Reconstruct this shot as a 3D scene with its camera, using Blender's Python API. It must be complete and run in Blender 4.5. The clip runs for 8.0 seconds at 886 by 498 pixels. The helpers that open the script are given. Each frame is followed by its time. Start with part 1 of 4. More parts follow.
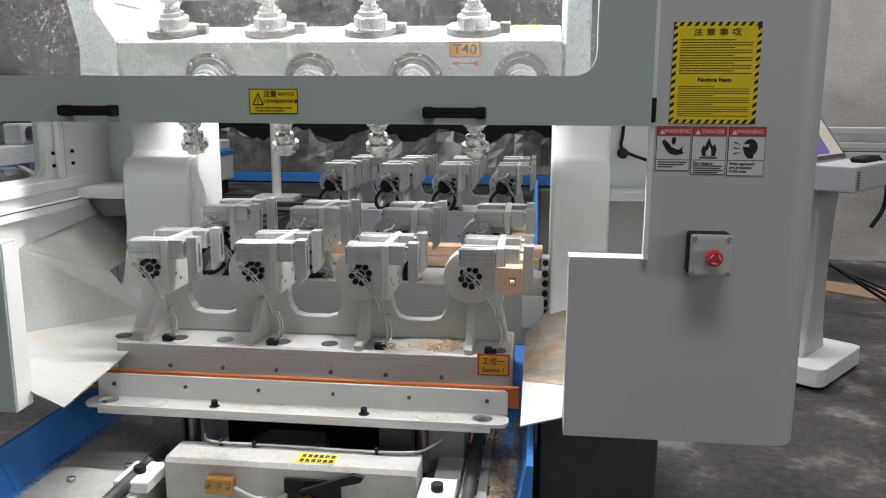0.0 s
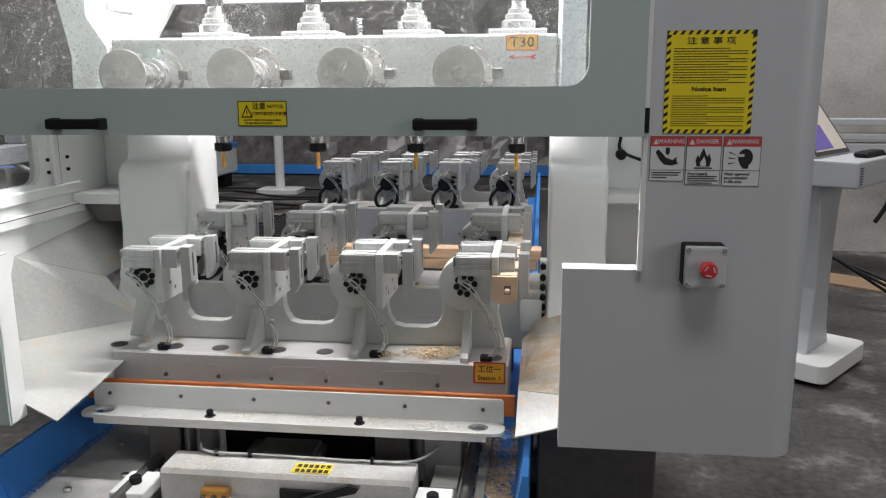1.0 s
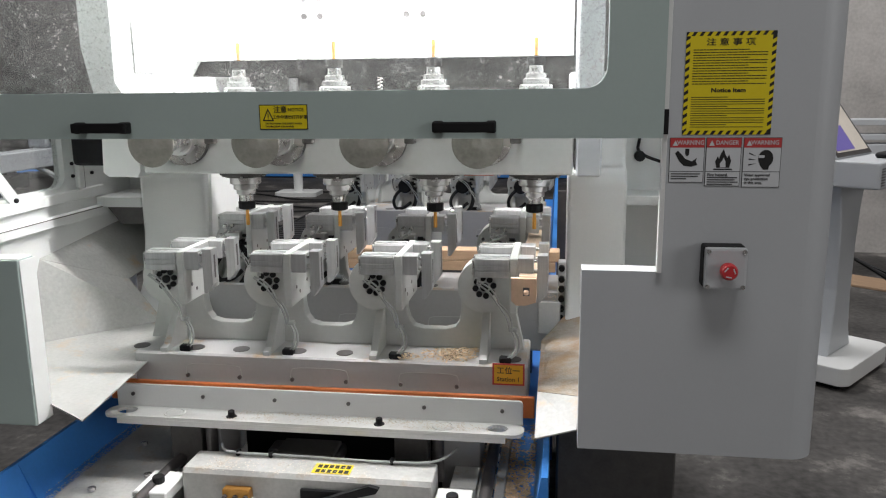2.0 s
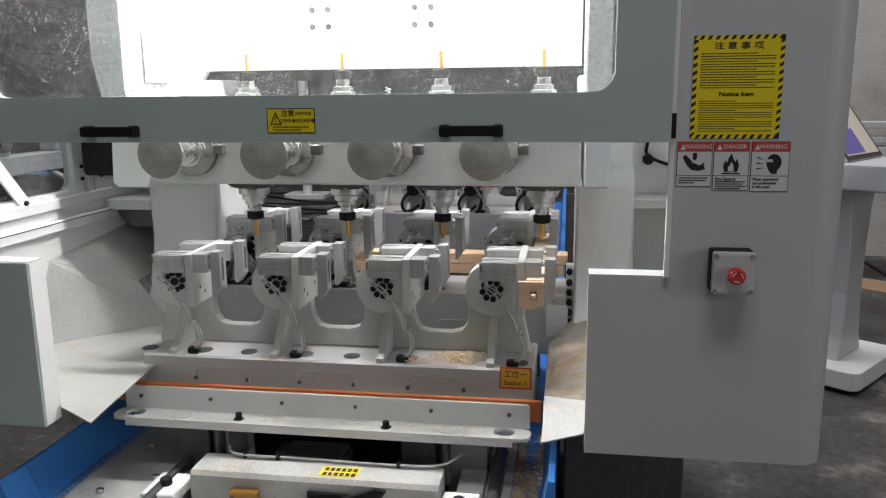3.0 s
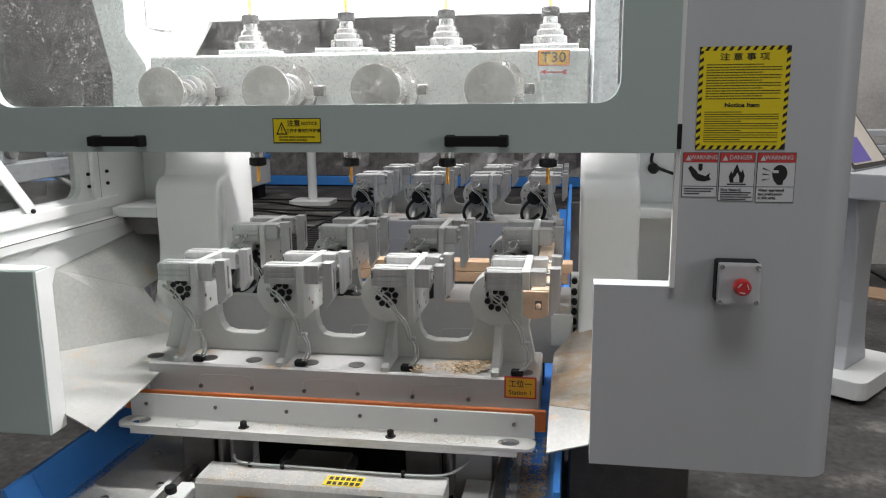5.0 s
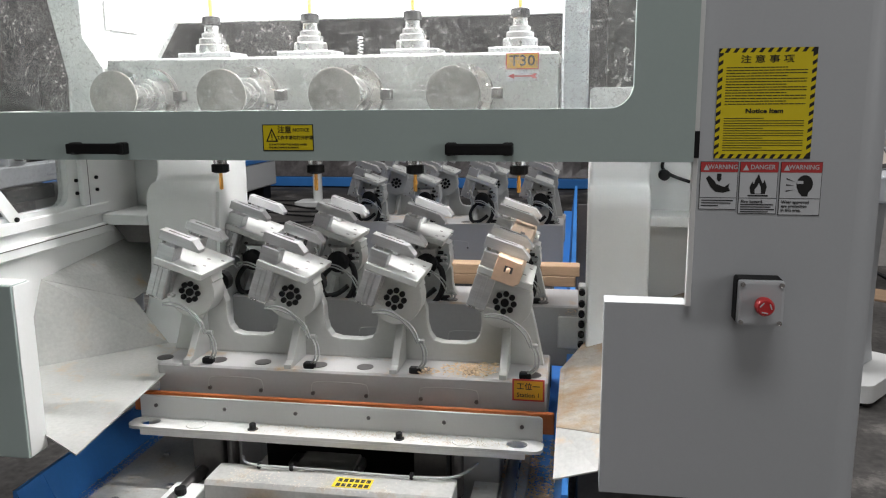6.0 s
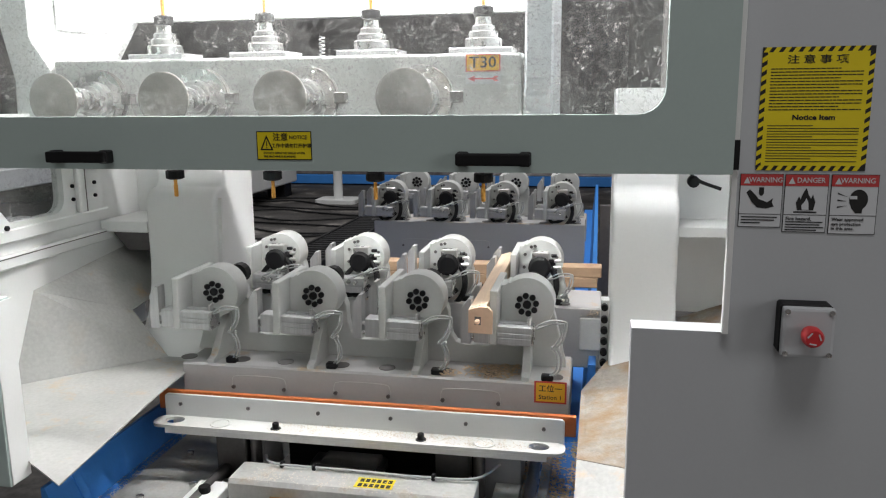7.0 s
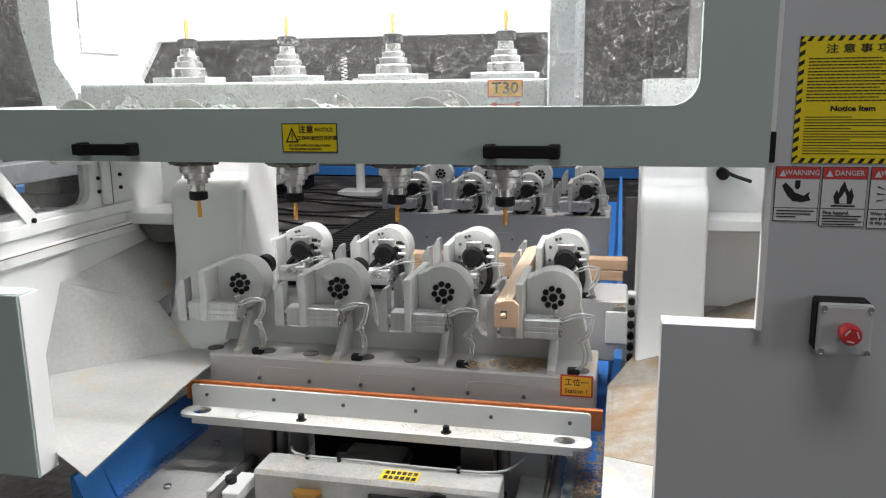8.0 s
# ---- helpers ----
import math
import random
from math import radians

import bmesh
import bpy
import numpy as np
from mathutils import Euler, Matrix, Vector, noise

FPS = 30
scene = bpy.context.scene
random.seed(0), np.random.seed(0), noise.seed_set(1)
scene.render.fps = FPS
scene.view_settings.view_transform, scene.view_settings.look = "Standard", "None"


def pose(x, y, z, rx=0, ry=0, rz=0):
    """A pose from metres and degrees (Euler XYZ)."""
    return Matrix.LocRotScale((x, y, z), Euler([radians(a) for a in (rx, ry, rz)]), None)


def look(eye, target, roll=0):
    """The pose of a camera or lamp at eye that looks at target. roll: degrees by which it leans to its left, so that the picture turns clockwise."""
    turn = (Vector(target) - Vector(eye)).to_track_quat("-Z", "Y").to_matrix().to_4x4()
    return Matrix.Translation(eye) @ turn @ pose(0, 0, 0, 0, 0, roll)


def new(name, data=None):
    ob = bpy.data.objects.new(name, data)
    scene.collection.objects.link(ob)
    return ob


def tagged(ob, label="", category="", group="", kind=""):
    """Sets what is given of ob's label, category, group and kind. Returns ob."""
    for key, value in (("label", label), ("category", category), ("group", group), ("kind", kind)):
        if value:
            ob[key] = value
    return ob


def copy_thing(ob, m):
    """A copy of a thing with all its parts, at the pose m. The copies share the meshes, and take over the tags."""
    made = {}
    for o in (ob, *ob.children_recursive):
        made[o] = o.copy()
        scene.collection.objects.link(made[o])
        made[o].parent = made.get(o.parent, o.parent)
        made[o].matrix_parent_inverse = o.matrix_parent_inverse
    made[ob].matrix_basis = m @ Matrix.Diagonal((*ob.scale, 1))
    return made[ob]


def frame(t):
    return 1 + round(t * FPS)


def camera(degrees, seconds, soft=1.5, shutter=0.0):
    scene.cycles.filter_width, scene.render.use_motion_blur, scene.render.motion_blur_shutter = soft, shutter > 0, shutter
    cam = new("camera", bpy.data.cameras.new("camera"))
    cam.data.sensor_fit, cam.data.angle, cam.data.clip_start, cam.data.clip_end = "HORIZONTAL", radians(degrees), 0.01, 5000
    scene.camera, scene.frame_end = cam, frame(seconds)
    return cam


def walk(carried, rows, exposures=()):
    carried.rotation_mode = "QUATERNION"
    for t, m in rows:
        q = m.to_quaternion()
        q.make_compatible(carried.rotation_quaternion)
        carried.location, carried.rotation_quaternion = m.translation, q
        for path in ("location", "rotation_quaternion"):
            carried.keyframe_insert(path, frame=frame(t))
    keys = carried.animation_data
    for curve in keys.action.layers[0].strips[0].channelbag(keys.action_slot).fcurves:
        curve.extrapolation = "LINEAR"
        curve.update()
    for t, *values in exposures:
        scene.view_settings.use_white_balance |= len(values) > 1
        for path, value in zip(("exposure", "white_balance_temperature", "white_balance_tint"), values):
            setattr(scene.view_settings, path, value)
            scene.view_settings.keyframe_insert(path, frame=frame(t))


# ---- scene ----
cam = camera(58.5, 8.0, 1.15)
PATH = [
    (0.0, (0.009, -0.012, 1.561), (-0.219, 1.939, 1.182), 0.22),
    (0.5, (0.028, 0.016, 1.590), (-0.216, 1.960, 1.187), -0.05),
    (1.0, (0.039, 0.021, 1.613), (-0.204, 1.964, 1.205), -0.28),
    (1.5, (0.037, 0.017, 1.614), (-0.209, 1.960, 1.211), -0.45),
    (2.0, (0.035, 0.010, 1.614), (-0.251, 1.948, 1.212), -0.63),
    (3.5, (0.043, 0.012, 1.619), (-0.269, 1.949, 1.230), -0.62),
    (4.0, (0.044, 0.011, 1.618), (-0.274, 1.948, 1.237), -0.59),
    (4.5, (0.043, 0.014, 1.623), (-0.277, 1.951, 1.241), -0.56),
    (6.0, (0.028, 0.001, 1.635), (-0.303, 1.936, 1.256), -0.54),
    (6.5, (0.024, -0.003, 1.645), (-0.340, 1.927, 1.264), -0.59),
    (7.0, (0.018, -0.001, 1.649), (-0.360, 1.924, 1.263), -0.56),
    (7.5, (0.012, 0.002, 1.650), (-0.382, 1.923, 1.259), -0.63),
    (8.0, (0.003, 0.007, 1.649), (-0.427, 1.917, 1.243), -0.72),
]
walk(cam, [(t, look(eye, target, roll)) for t, eye, target, roll in PATH],
     [(0, -0.07), (0.2, -0.24), (0.4, -0.47), (0.6, -0.47), (0.9, -0.21), (1.2, -0.07), (1.5, -0.07), (2, -0.17), (2.6, -0.41), (3.5, -0.43), (4, -0.33), (4.5, -0.19), (6.5, -0.25), (8, -0.21)])

# ---- world and light ----
world = bpy.data.worlds.new("hall_air")
scene.world = world
world.use_nodes = True
world.node_tree.nodes["Background"].inputs["Color"].default_value = (1.0, 0.98, 0.95, 1)
world.node_tree.nodes["Background"].inputs["Strength"].default_value = 0.02


def area(name, eye, target, sx, sy, watts, colour=(1, 0.97, 0.92)):
    data = bpy.data.lights.new(name, "AREA")
    data.shape, data.size, data.size_y, data.energy, data.color = "RECTANGLE", sx, sy, watts, colour
    ob = new(name, data)
    ob.matrix_world = look(eye, target)
    return ob


HALL = (1.0, 0.985, 0.985)
area("unseen_hall_lamp", (0.2, -0.6, 6.5), (0.2, -0.6, 0), 3.0, 1.2, 138, HALL)
# unseen soft lamp low at the right, added to brighten the panel fronts
area("unseen_hall_lamp", (5.6, -2.4, 2.9), (0.2, 1.8, 1.2), 2.6, 2.2, 72, HALL)
area("unseen_hall_lamp", (-1.5, 5.2, 6.5), (-1.0, 4.9, 0), 3.6, 1.0, 270, HALL)
area("unseen_hall_lamp", (3.2, 5.2, 6.5), (3.0, 5.0, 0), 5.0, 1.8, 190, HALL)
area("unseen_hall_lamp", (-4.0, 10.5, 6.5), (-4.0, 10.5, 0), 5.0, 2.0, 200, HALL)


# ---- materials ----
def material(name, colour, rough=0.5, metal=0.0, var=0.08, scale=6.0, bump=0.05, fine=90.0, dust=None, dust_amount=0.0, dust_scale=3.0, stretch=None, coat=0.0, shine=0.5):
    """A painted, metal or wooden surface: broad and fine variation, relief, and dust lying in drifts."""
    m = bpy.data.materials.new(name)
    m.use_nodes = True
    nt = m.node_tree
    n, l = nt.nodes, nt.links
    p = n["Principled BSDF"]
    tc = n.new("ShaderNodeTexCoord")
    mp = n.new("ShaderNodeMapping")
    l.new(tc.outputs["Object"], mp.inputs["Vector"])
    if stretch:
        mp.inputs["Scale"].default_value = stretch
    big, small = n.new("ShaderNodeTexNoise"), n.new("ShaderNodeTexNoise")
    for q, s in ((big, scale), (small, fine)):
        q.inputs["Scale"].default_value = s
        q.inputs["Detail"].default_value = 5
        l.new(mp.outputs["Vector"], q.inputs["Vector"])
    ramp = n.new("ShaderNodeValToRGB")
    c = colour
    ramp.color_ramp.elements[0].position, ramp.color_ramp.elements[1].position = 0.3, 0.7
    ramp.color_ramp.elements[0].color = (*[max(0, v * (1 - var)) for v in c], 1)
    ramp.color_ramp.elements[1].color = (*[min(1, v * (1 + var)) for v in c], 1)
    add = n.new("ShaderNodeMath")
    add.operation = "MULTIPLY_ADD"
    add.inputs[1].default_value = 0.35
    l.new(small.outputs["Fac"], add.inputs[0])
    sc = n.new("ShaderNodeMath")
    sc.operation = "MULTIPLY"
    sc.inputs[1].default_value = 0.65
    l.new(big.outputs["Fac"], sc.inputs[0])
    l.new(sc.outputs[0], add.inputs[2])
    l.new(add.outputs[0], ramp.inputs["Fac"])
    out = ramp.outputs["Color"]
    rr = n.new("ShaderNodeMapRange")
    rr.inputs["To Min"].default_value, rr.inputs["To Max"].default_value = max(0.02, rough - 0.08), min(1, rough + 0.08)
    l.new(big.outputs["Fac"], rr.inputs["Value"])
    rough_out = rr.outputs[0]
    if dust:
        d1 = n.new("ShaderNodeTexNoise")
        d1.inputs["Scale"].default_value, d1.inputs["Detail"].default_value, d1.inputs["Roughness"].default_value = dust_scale, 9, 0.72
        l.new(tc.outputs["Object"], d1.inputs["Vector"])
        dr = n.new("ShaderNodeMapRange")
        dr.inputs["From Min"].default_value, dr.inputs["From Max"].default_value = 0.62 - 0.3 * dust_amount, 0.74 - 0.2 * dust_amount
        l.new(d1.outputs["Fac"], dr.inputs["Value"])
        geo = n.new("ShaderNodeNewGeometry")
        sep = n.new("ShaderNodeSeparateXYZ")
        l.new(geo.outputs["Normal"], sep.inputs[0])
        up = n.new("ShaderNodeMapRange")
        up.inputs["From Min"].default_value, up.inputs["From Max"].default_value = 0.25, 0.6
        l.new(sep.outputs["Z"], up.inputs["Value"])
        mul = n.new("ShaderNodeMath")
        mul.operation = "MULTIPLY"
        l.new(dr.outputs[0], mul.inputs[0])
        l.new(up.outputs[0], mul.inputs[1])
        mix = n.new("ShaderNodeMix")
        mix.data_type = "RGBA"
        mix.inputs["B"].default_value = (*dust, 1)
        l.new(mul.outputs[0], mix.inputs["Factor"])
        l.new(out, mix.inputs["A"])
        out = mix.outputs["Result"]
    l.new(out, p.inputs["Base Color"])
    l.new(rough_out, p.inputs["Roughness"])
    p.inputs["Metallic"].default_value = metal
    p.inputs["Coat Weight"].default_value = coat
    p.inputs["Specular IOR Level"].default_value = shine
    if bump:
        b = n.new("ShaderNodeBump")
        b.inputs["Strength"].default_value, b.inputs["Distance"].default_value = bump, 0.004
        l.new(small.outputs["Fac"], b.inputs["Height"])
        l.new(b.outputs["Normal"], p.inputs["Normal"])
    return m


SAWDUST = (0.52, 0.37, 0.22)
PAINT = material("grey_green_enamel", (0.42, 0.505, 0.485), 0.42, var=0.03, scale=2, bump=0.03, fine=160)
PAINT_GREY = material("pale_grey_enamel", (0.50, 0.52, 0.54), 0.45, var=0.03, scale=2, bump=0.03, fine=160)
WHITE = material("white_enamel", (0.76, 0.77, 0.76), 0.42, var=0.03, scale=3, bump=0.03, fine=140)
WHITE_DUSTY = material("dusty_white_enamel", (0.74, 0.74, 0.72), 0.5, var=0.08, scale=8, bump=0.05, dust=SAWDUST, dust_amount=0.12, dust_scale=4)
# white enamel set to grey, holding down the light on housing and deck
HOUSING = material("darkened_white_enamel", (0.44, 0.44, 0.425), 0.5, var=0.20, scale=9, bump=0.1, dust=(0.40, 0.33, 0.25), dust_amount=0.25, dust_scale=9)
# white sheet strewn with sawdust, base darkened for the shade inside the enclosure
APRON = material("darkened_dusty_sheet_metal", (0.41, 0.41, 0.395), 0.5, var=0.2, scale=4, dust=(0.50, 0.38, 0.25), dust_amount=0.18, dust_scale=7)
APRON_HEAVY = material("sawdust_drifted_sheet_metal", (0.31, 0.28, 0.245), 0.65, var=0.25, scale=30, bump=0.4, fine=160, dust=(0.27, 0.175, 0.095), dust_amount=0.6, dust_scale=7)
CASTING = material("pale_painted_casting", (0.54, 0.55, 0.535), 0.38, var=0.06, scale=8, bump=0.08, fine=60, dust=SAWDUST, dust_amount=0.08, dust_scale=9)
BEAM = material("grey_painted_steel", (0.47, 0.465, 0.465), 0.42, var=0.06, scale=3, bump=0.05, dust=SAWDUST, dust_amount=0.3, dust_scale=7)
ALU = material("machined_aluminium", (0.52, 0.52, 0.525), 0.36, 0.45, var=0.14, scale=5, bump=0.06, fine=30, stretch=(1, 20, 20))
STEEL = material("bright_turned_steel", (0.62, 0.61, 0.60), 0.28, 0.9, var=0.06, scale=20, bump=0.03)
DARKSTEEL = material("blued_steel", (0.16, 0.15, 0.15), 0.4, 0.8, var=0.15, scale=12)
GREYSTEEL = material("dull_dark_steel", (0.11, 0.105, 0.10), 0.5, 0.3, var=0.2, scale=20, bump=0.08)
DISC = material("worn_disc_steel", (0.25, 0.235, 0.21), 0.6, 0.15, var=0.25, scale=25, bump=0.1)
BLACK = material("black_plastic", (0.008, 0.008, 0.009), 0.58, var=0.2, scale=20, bump=0.05, shine=0.25)
# for hoses and cables, and for the shade drawn under the ledge
HOSE_SHADE_BLACK = material("hose_and_shade_black", (0.010, 0.010, 0.011), 0.6, var=0.2, scale=20, shine=0.3)
BLUE = material("blue_enamel", (0.06, 0.27, 0.74), 0.38, var=0.1, scale=4, bump=0.04)
ORANGE = material("orange_polyurethane", (0.56, 0.15, 0.035), 0.5, var=0.12, scale=8)
CARBIDE = material("orange_coated_cutter", (0.85, 0.42, 0.08), 0.35, 0.3, var=0.1, scale=40)
WOOD = material("planed_beech", (0.66, 0.50, 0.36), 0.55, var=0.16, scale=9, bump=0.08, fine=50, stretch=(6, 0.6, 6))
WOOD_END = material("fresh_beech_end", (0.72, 0.50, 0.35), 0.6, var=0.1, scale=25, bump=0.08)
BOARD = material("raw_boards", (0.34, 0.225, 0.14), 0.65, var=0.2, scale=7, stretch=(0.6, 6, 6))
FLOOR = material("worn_dark_concrete", (0.072, 0.068, 0.065), 0.72, var=0.85, scale=1.6, bump=0.4, fine=26, dust=(0.30, 0.28, 0.26), dust_amount=0.26, dust_scale=1.6, shine=0.3)
CONCRETE = material("bare_concrete_wall", (0.47, 0.45, 0.43), 0.8, var=0.30, scale=2.2, bump=0.3, fine=34)
# near black: the darkness of the unlit hall is put into this colour
UNLIT_HALL = material("unlit_hall_black", (0.02, 0.02, 0.022), 0.8, var=0.4, scale=0.5)
YELLOW = material("yellow_sticker", (0.78, 0.62, 0.01), 0.4, var=0.03, bump=0)
STICKER_ORANGE = material("amber_sticker", (0.78, 0.42, 0.03), 0.4, var=0.03, bump=0)
RED = material("red_print", (0.52, 0.05, 0.05), 0.4, var=0.04, bump=0)
REDPLASTIC = material("red_push_button", (0.55, 0.03, 0.035), 0.35, var=0.06, bump=0)
PAPER = material("white_sticker", (0.62, 0.64, 0.66), 0.4, var=0.02, bump=0)
INK = material("black_print", (0.01, 0.01, 0.01), 0.5, var=0.1, bump=0)
SCREEN_TAN = material("screen_picture", (0.80, 0.73, 0.64), 0.3, var=0.1, scale=6, bump=0)
SCREEN_BLUE = material("screen_window", (0.2, 0.16, 0.55), 0.3, var=0.05, bump=0)
COPPER = material("brass_fitting", (0.5, 0.25, 0.06), 0.35, 0.7, var=0.15)
PLASTIC_SHEET = material("crumpled_plastic_sheet", (0.13, 0.12, 0.12), 0.22, var=0.5, scale=5, bump=0.6, fine=14)


def clear_tube():
    m = bpy.data.materials.new("clear_air_tube")
    m.use_nodes = True
    p = m.node_tree.nodes["Principled BSDF"]
    p.inputs["Base Color"].default_value = (0.82, 0.84, 0.83, 1)
    p.inputs["Roughness"].default_value = 0.18
    p.inputs["Transmission Weight"].default_value = 0.55
    p.inputs["IOR"].default_value = 1.3
    return m


TUBE = clear_tube()


def dusty_pane():
    m = bpy.data.materials.new("dusty_polycarbonate")
    m.use_nodes = True
    nt = m.node_tree
    n, l = nt.nodes, nt.links
    n.remove(n["Principled BSDF"])
    tc = n.new("ShaderNodeTexCoord")
    fine, blot, swirl = n.new("ShaderNodeTexNoise"), n.new("ShaderNodeTexNoise"), n.new("ShaderNodeTexNoise")
    for q, s, dt, ro, di in ((fine, 180, 3, 0.6, 0.7), (blot, 9.0, 6, 0.65, 0.3), (swirl, 95, 5, 0.68, 1.3)):
        q.inputs["Scale"].default_value, q.inputs["Detail"].default_value = s, dt
        q.inputs["Roughness"].default_value, q.inputs["Distortion"].default_value = ro, di
        l.new(tc.outputs["Object"], q.inputs["Vector"])

    def ranged(q, a, b, lo, hi):
        r = n.new("ShaderNodeMapRange")
        for k, v in (("From Min", a), ("From Max", b), ("To Min", lo), ("To Max", hi)):
            r.inputs[k].default_value = v
        l.new(q.outputs["Fac"], r.inputs["Value"])
        return r.outputs[0]

    def math2(op, a, b):
        k = n.new("ShaderNodeMath")
        k.operation = op
        for i, v in enumerate((a, b)):
            if isinstance(v, float):
                k.inputs[i].default_value = v
            else:
                l.new(v, k.inputs[i])
        return k.outputs[0]

    speck = math2("MULTIPLY", ranged(fine, 0.56, 0.64, 0.0, 0.16), ranged(blot, 0.30, 0.60, 0.40, 1.0))
    streak = math2("MULTIPLY", ranged(swirl, 0.55, 0.64, 0.0, 0.32), ranged(blot, 0.3, 0.6, 0.4, 1.0))
    film = ranged(blot, 0.3, 0.7, 0.015, 0.05)
    amount = math2("MINIMUM", math2("ADD", math2("ADD", speck, streak), film), 0.6)
    dif, tra, glossy, clear = n.new("ShaderNodeBsdfDiffuse"), n.new("ShaderNodeBsdfTranslucent"), n.new("ShaderNodeBsdfGlossy"), n.new("ShaderNodeBsdfTransparent")
    dif.inputs["Color"].default_value = tra.inputs["Color"].default_value = (0.75, 0.74, 0.72, 1)
    clear.inputs["Color"].default_value = (0.93, 0.94, 0.94, 1)
    glossy.inputs["Roughness"].default_value = 0.12
    m1, m2, m3 = n.new("ShaderNodeMixShader"), n.new("ShaderNodeMixShader"), n.new("ShaderNodeMixShader")
    m1.inputs[0].default_value = 0.45
    l.new(dif.outputs[0], m1.inputs[1])
    l.new(tra.outputs[0], m1.inputs[2])
    l.new(amount, m2.inputs[0])
    l.new(clear.outputs[0], m2.inputs[1])
    l.new(m1.outputs[0], m2.inputs[2])
    m3.inputs[0].default_value = 0.025
    l.new(m2.outputs[0], m3.inputs[1])
    l.new(glossy.outputs[0], m3.inputs[2])
    l.new(m3.outputs[0], n["Material Output"].inputs["Surface"])
    return m


PANE = dusty_pane()


def glow(name, colour, strength):
    m = bpy.data.materials.new(name)
    m.use_nodes = True
    p = m.node_tree.nodes["Principled BSDF"]
    p.inputs["Emission Color"].default_value = (*colour, 1)
    p.inputs["Emission Strength"].default_value = strength
    return m


LED = glow("led_tube_glow", (1.0, 0.99, 0.985), 320.0)


# ---- mesh helpers ----
def box(bm, x0, x1, y0, y1, z0, z1, bev=0.003, seg=1):
    r = bmesh.ops.create_cube(bm, size=1, matrix=Matrix.LocRotScale(((x0 + x1) / 2, (y0 + y1) / 2, (z0 + z1) / 2), None, (abs(x1 - x0), abs(y1 - y0), abs(z1 - z0))))
    if bev:
        vs = set(r["verts"])
        bmesh.ops.bevel(bm, geom=[e for e in bm.edges if e.verts[0] in vs], offset=min(bev, 0.45 * min(abs(x1 - x0), abs(y1 - y0), abs(z1 - z0))), segments=seg, affect="EDGES", profile=0.6)
    return bm


def Box(*a, **k):
    return box(bmesh.new(), *a, **k)


AXIS = {"x": Matrix.Rotation(math.pi / 2, 4, "Y"), "y": Matrix.Rotation(-math.pi / 2, 4, "X"), "z": Matrix.Identity(4)}


def lathe(bm, at, axis, profile, n=28):
    """Turn a profile of (radius, distance along the axis)."""
    m = Matrix.Translation(at) @ AXIS[axis]
    rings = []
    for r, h in profile:
        rings.append([bm.verts.new(m @ Vector((r * math.cos(2 * math.pi * k / n), r * math.sin(2 * math.pi * k / n), h))) for k in range(n)])
    for a, b in zip(rings, rings[1:]):
        for k in range(n):
            bm.faces.new((a[k], a[(k + 1) % n], b[(k + 1) % n], b[k]))
    bm.faces.new(list(reversed(rings[0])))
    bm.faces.new(rings[-1])
    return bm


def Cyl(at, axis, r, h, n=24, bev=0.0015):
    bv = min(bev, r * 0.4, abs(h) * 0.4)
    return lathe(bmesh.new(), at, axis, [(r - bv, 0), (r, bv), (r, h - bv), (r - bv, h)], n)


def prism(bm, pts, axis, a, b, bev=0.0, seg=2):
    """Extrude an outline from a to b along the axis: pts are (y, z) for x, (x, z) for y, (x, y) for z."""
    def place(p, d):
        return {"x": (d, p[0], p[1]), "y": (p[0], d, p[1]), "z": (p[0], p[1], d)}[axis]
    lo, hi = [bm.verts.new(place(p, a)) for p in pts], [bm.verts.new(place(p, b)) for p in pts]
    fs = [bm.faces.new(lo), bm.faces.new(list(reversed(hi)))]
    k = len(pts)
    fs += [bm.faces.new((lo[i], hi[i], hi[(i + 1) % k], lo[(i + 1) % k])) for i in range(k)]
    bmesh.ops.recalc_face_normals(bm, faces=fs)
    if bev:
        es = {e for f in fs[:2] for e in f.edges}
        bmesh.ops.bevel(bm, geom=list(es), offset=bev, segments=seg, affect="EDGES", profile=0.6)
    return bm


def Prism(*a, **k):
    return prism(bmesh.new(), *a, **k)


def rounded(x0, x1, z0, z1, r, n=6, corners=(1, 1, 1, 1)):
    """A rectangle's outline with round corners: lower left, lower right, upper right, upper left."""
    out = []
    for (cx, cz, sx, sz, a0), on in zip(((x0, z0, 1, 1, 180), (x1, z0, -1, 1, 270), (x1, z1, -1, -1, 0), (x0, z1, 1, -1, 90)), corners):
        if not on:
            out.append((cx, cz))
            continue
        for k in range(n + 1):
            a = radians(a0 + 90 * k / n)
            out.append((cx + sx * r + r * math.cos(a), cz + sz * r + r * math.sin(a)))
    return out


def framed(bm, outer, inner, a, b):
    """A plate in the xz plane from y = a to b with a hole; outer and inner outlines have the same count."""
    k = len(outer)
    v = [[bm.verts.new((x, y, z)) for x, z in o] for y in (a, b) for o in (outer, inner)]
    fo, fi, bo, bi = v
    for i in range(k):
        j = (i + 1) % k
        for q in ((fo[i], fo[j], fi[j], fi[i]), (bi[i], bi[j], bo[j], bo[i]), (fo[j], fo[i], bo[i], bo[j]), (fi[i], fi[j], bi[j], bi[i])):
            bm.faces.new(q)
    bmesh.ops.recalc_face_normals(bm, faces=bm.faces[:])
    return bm


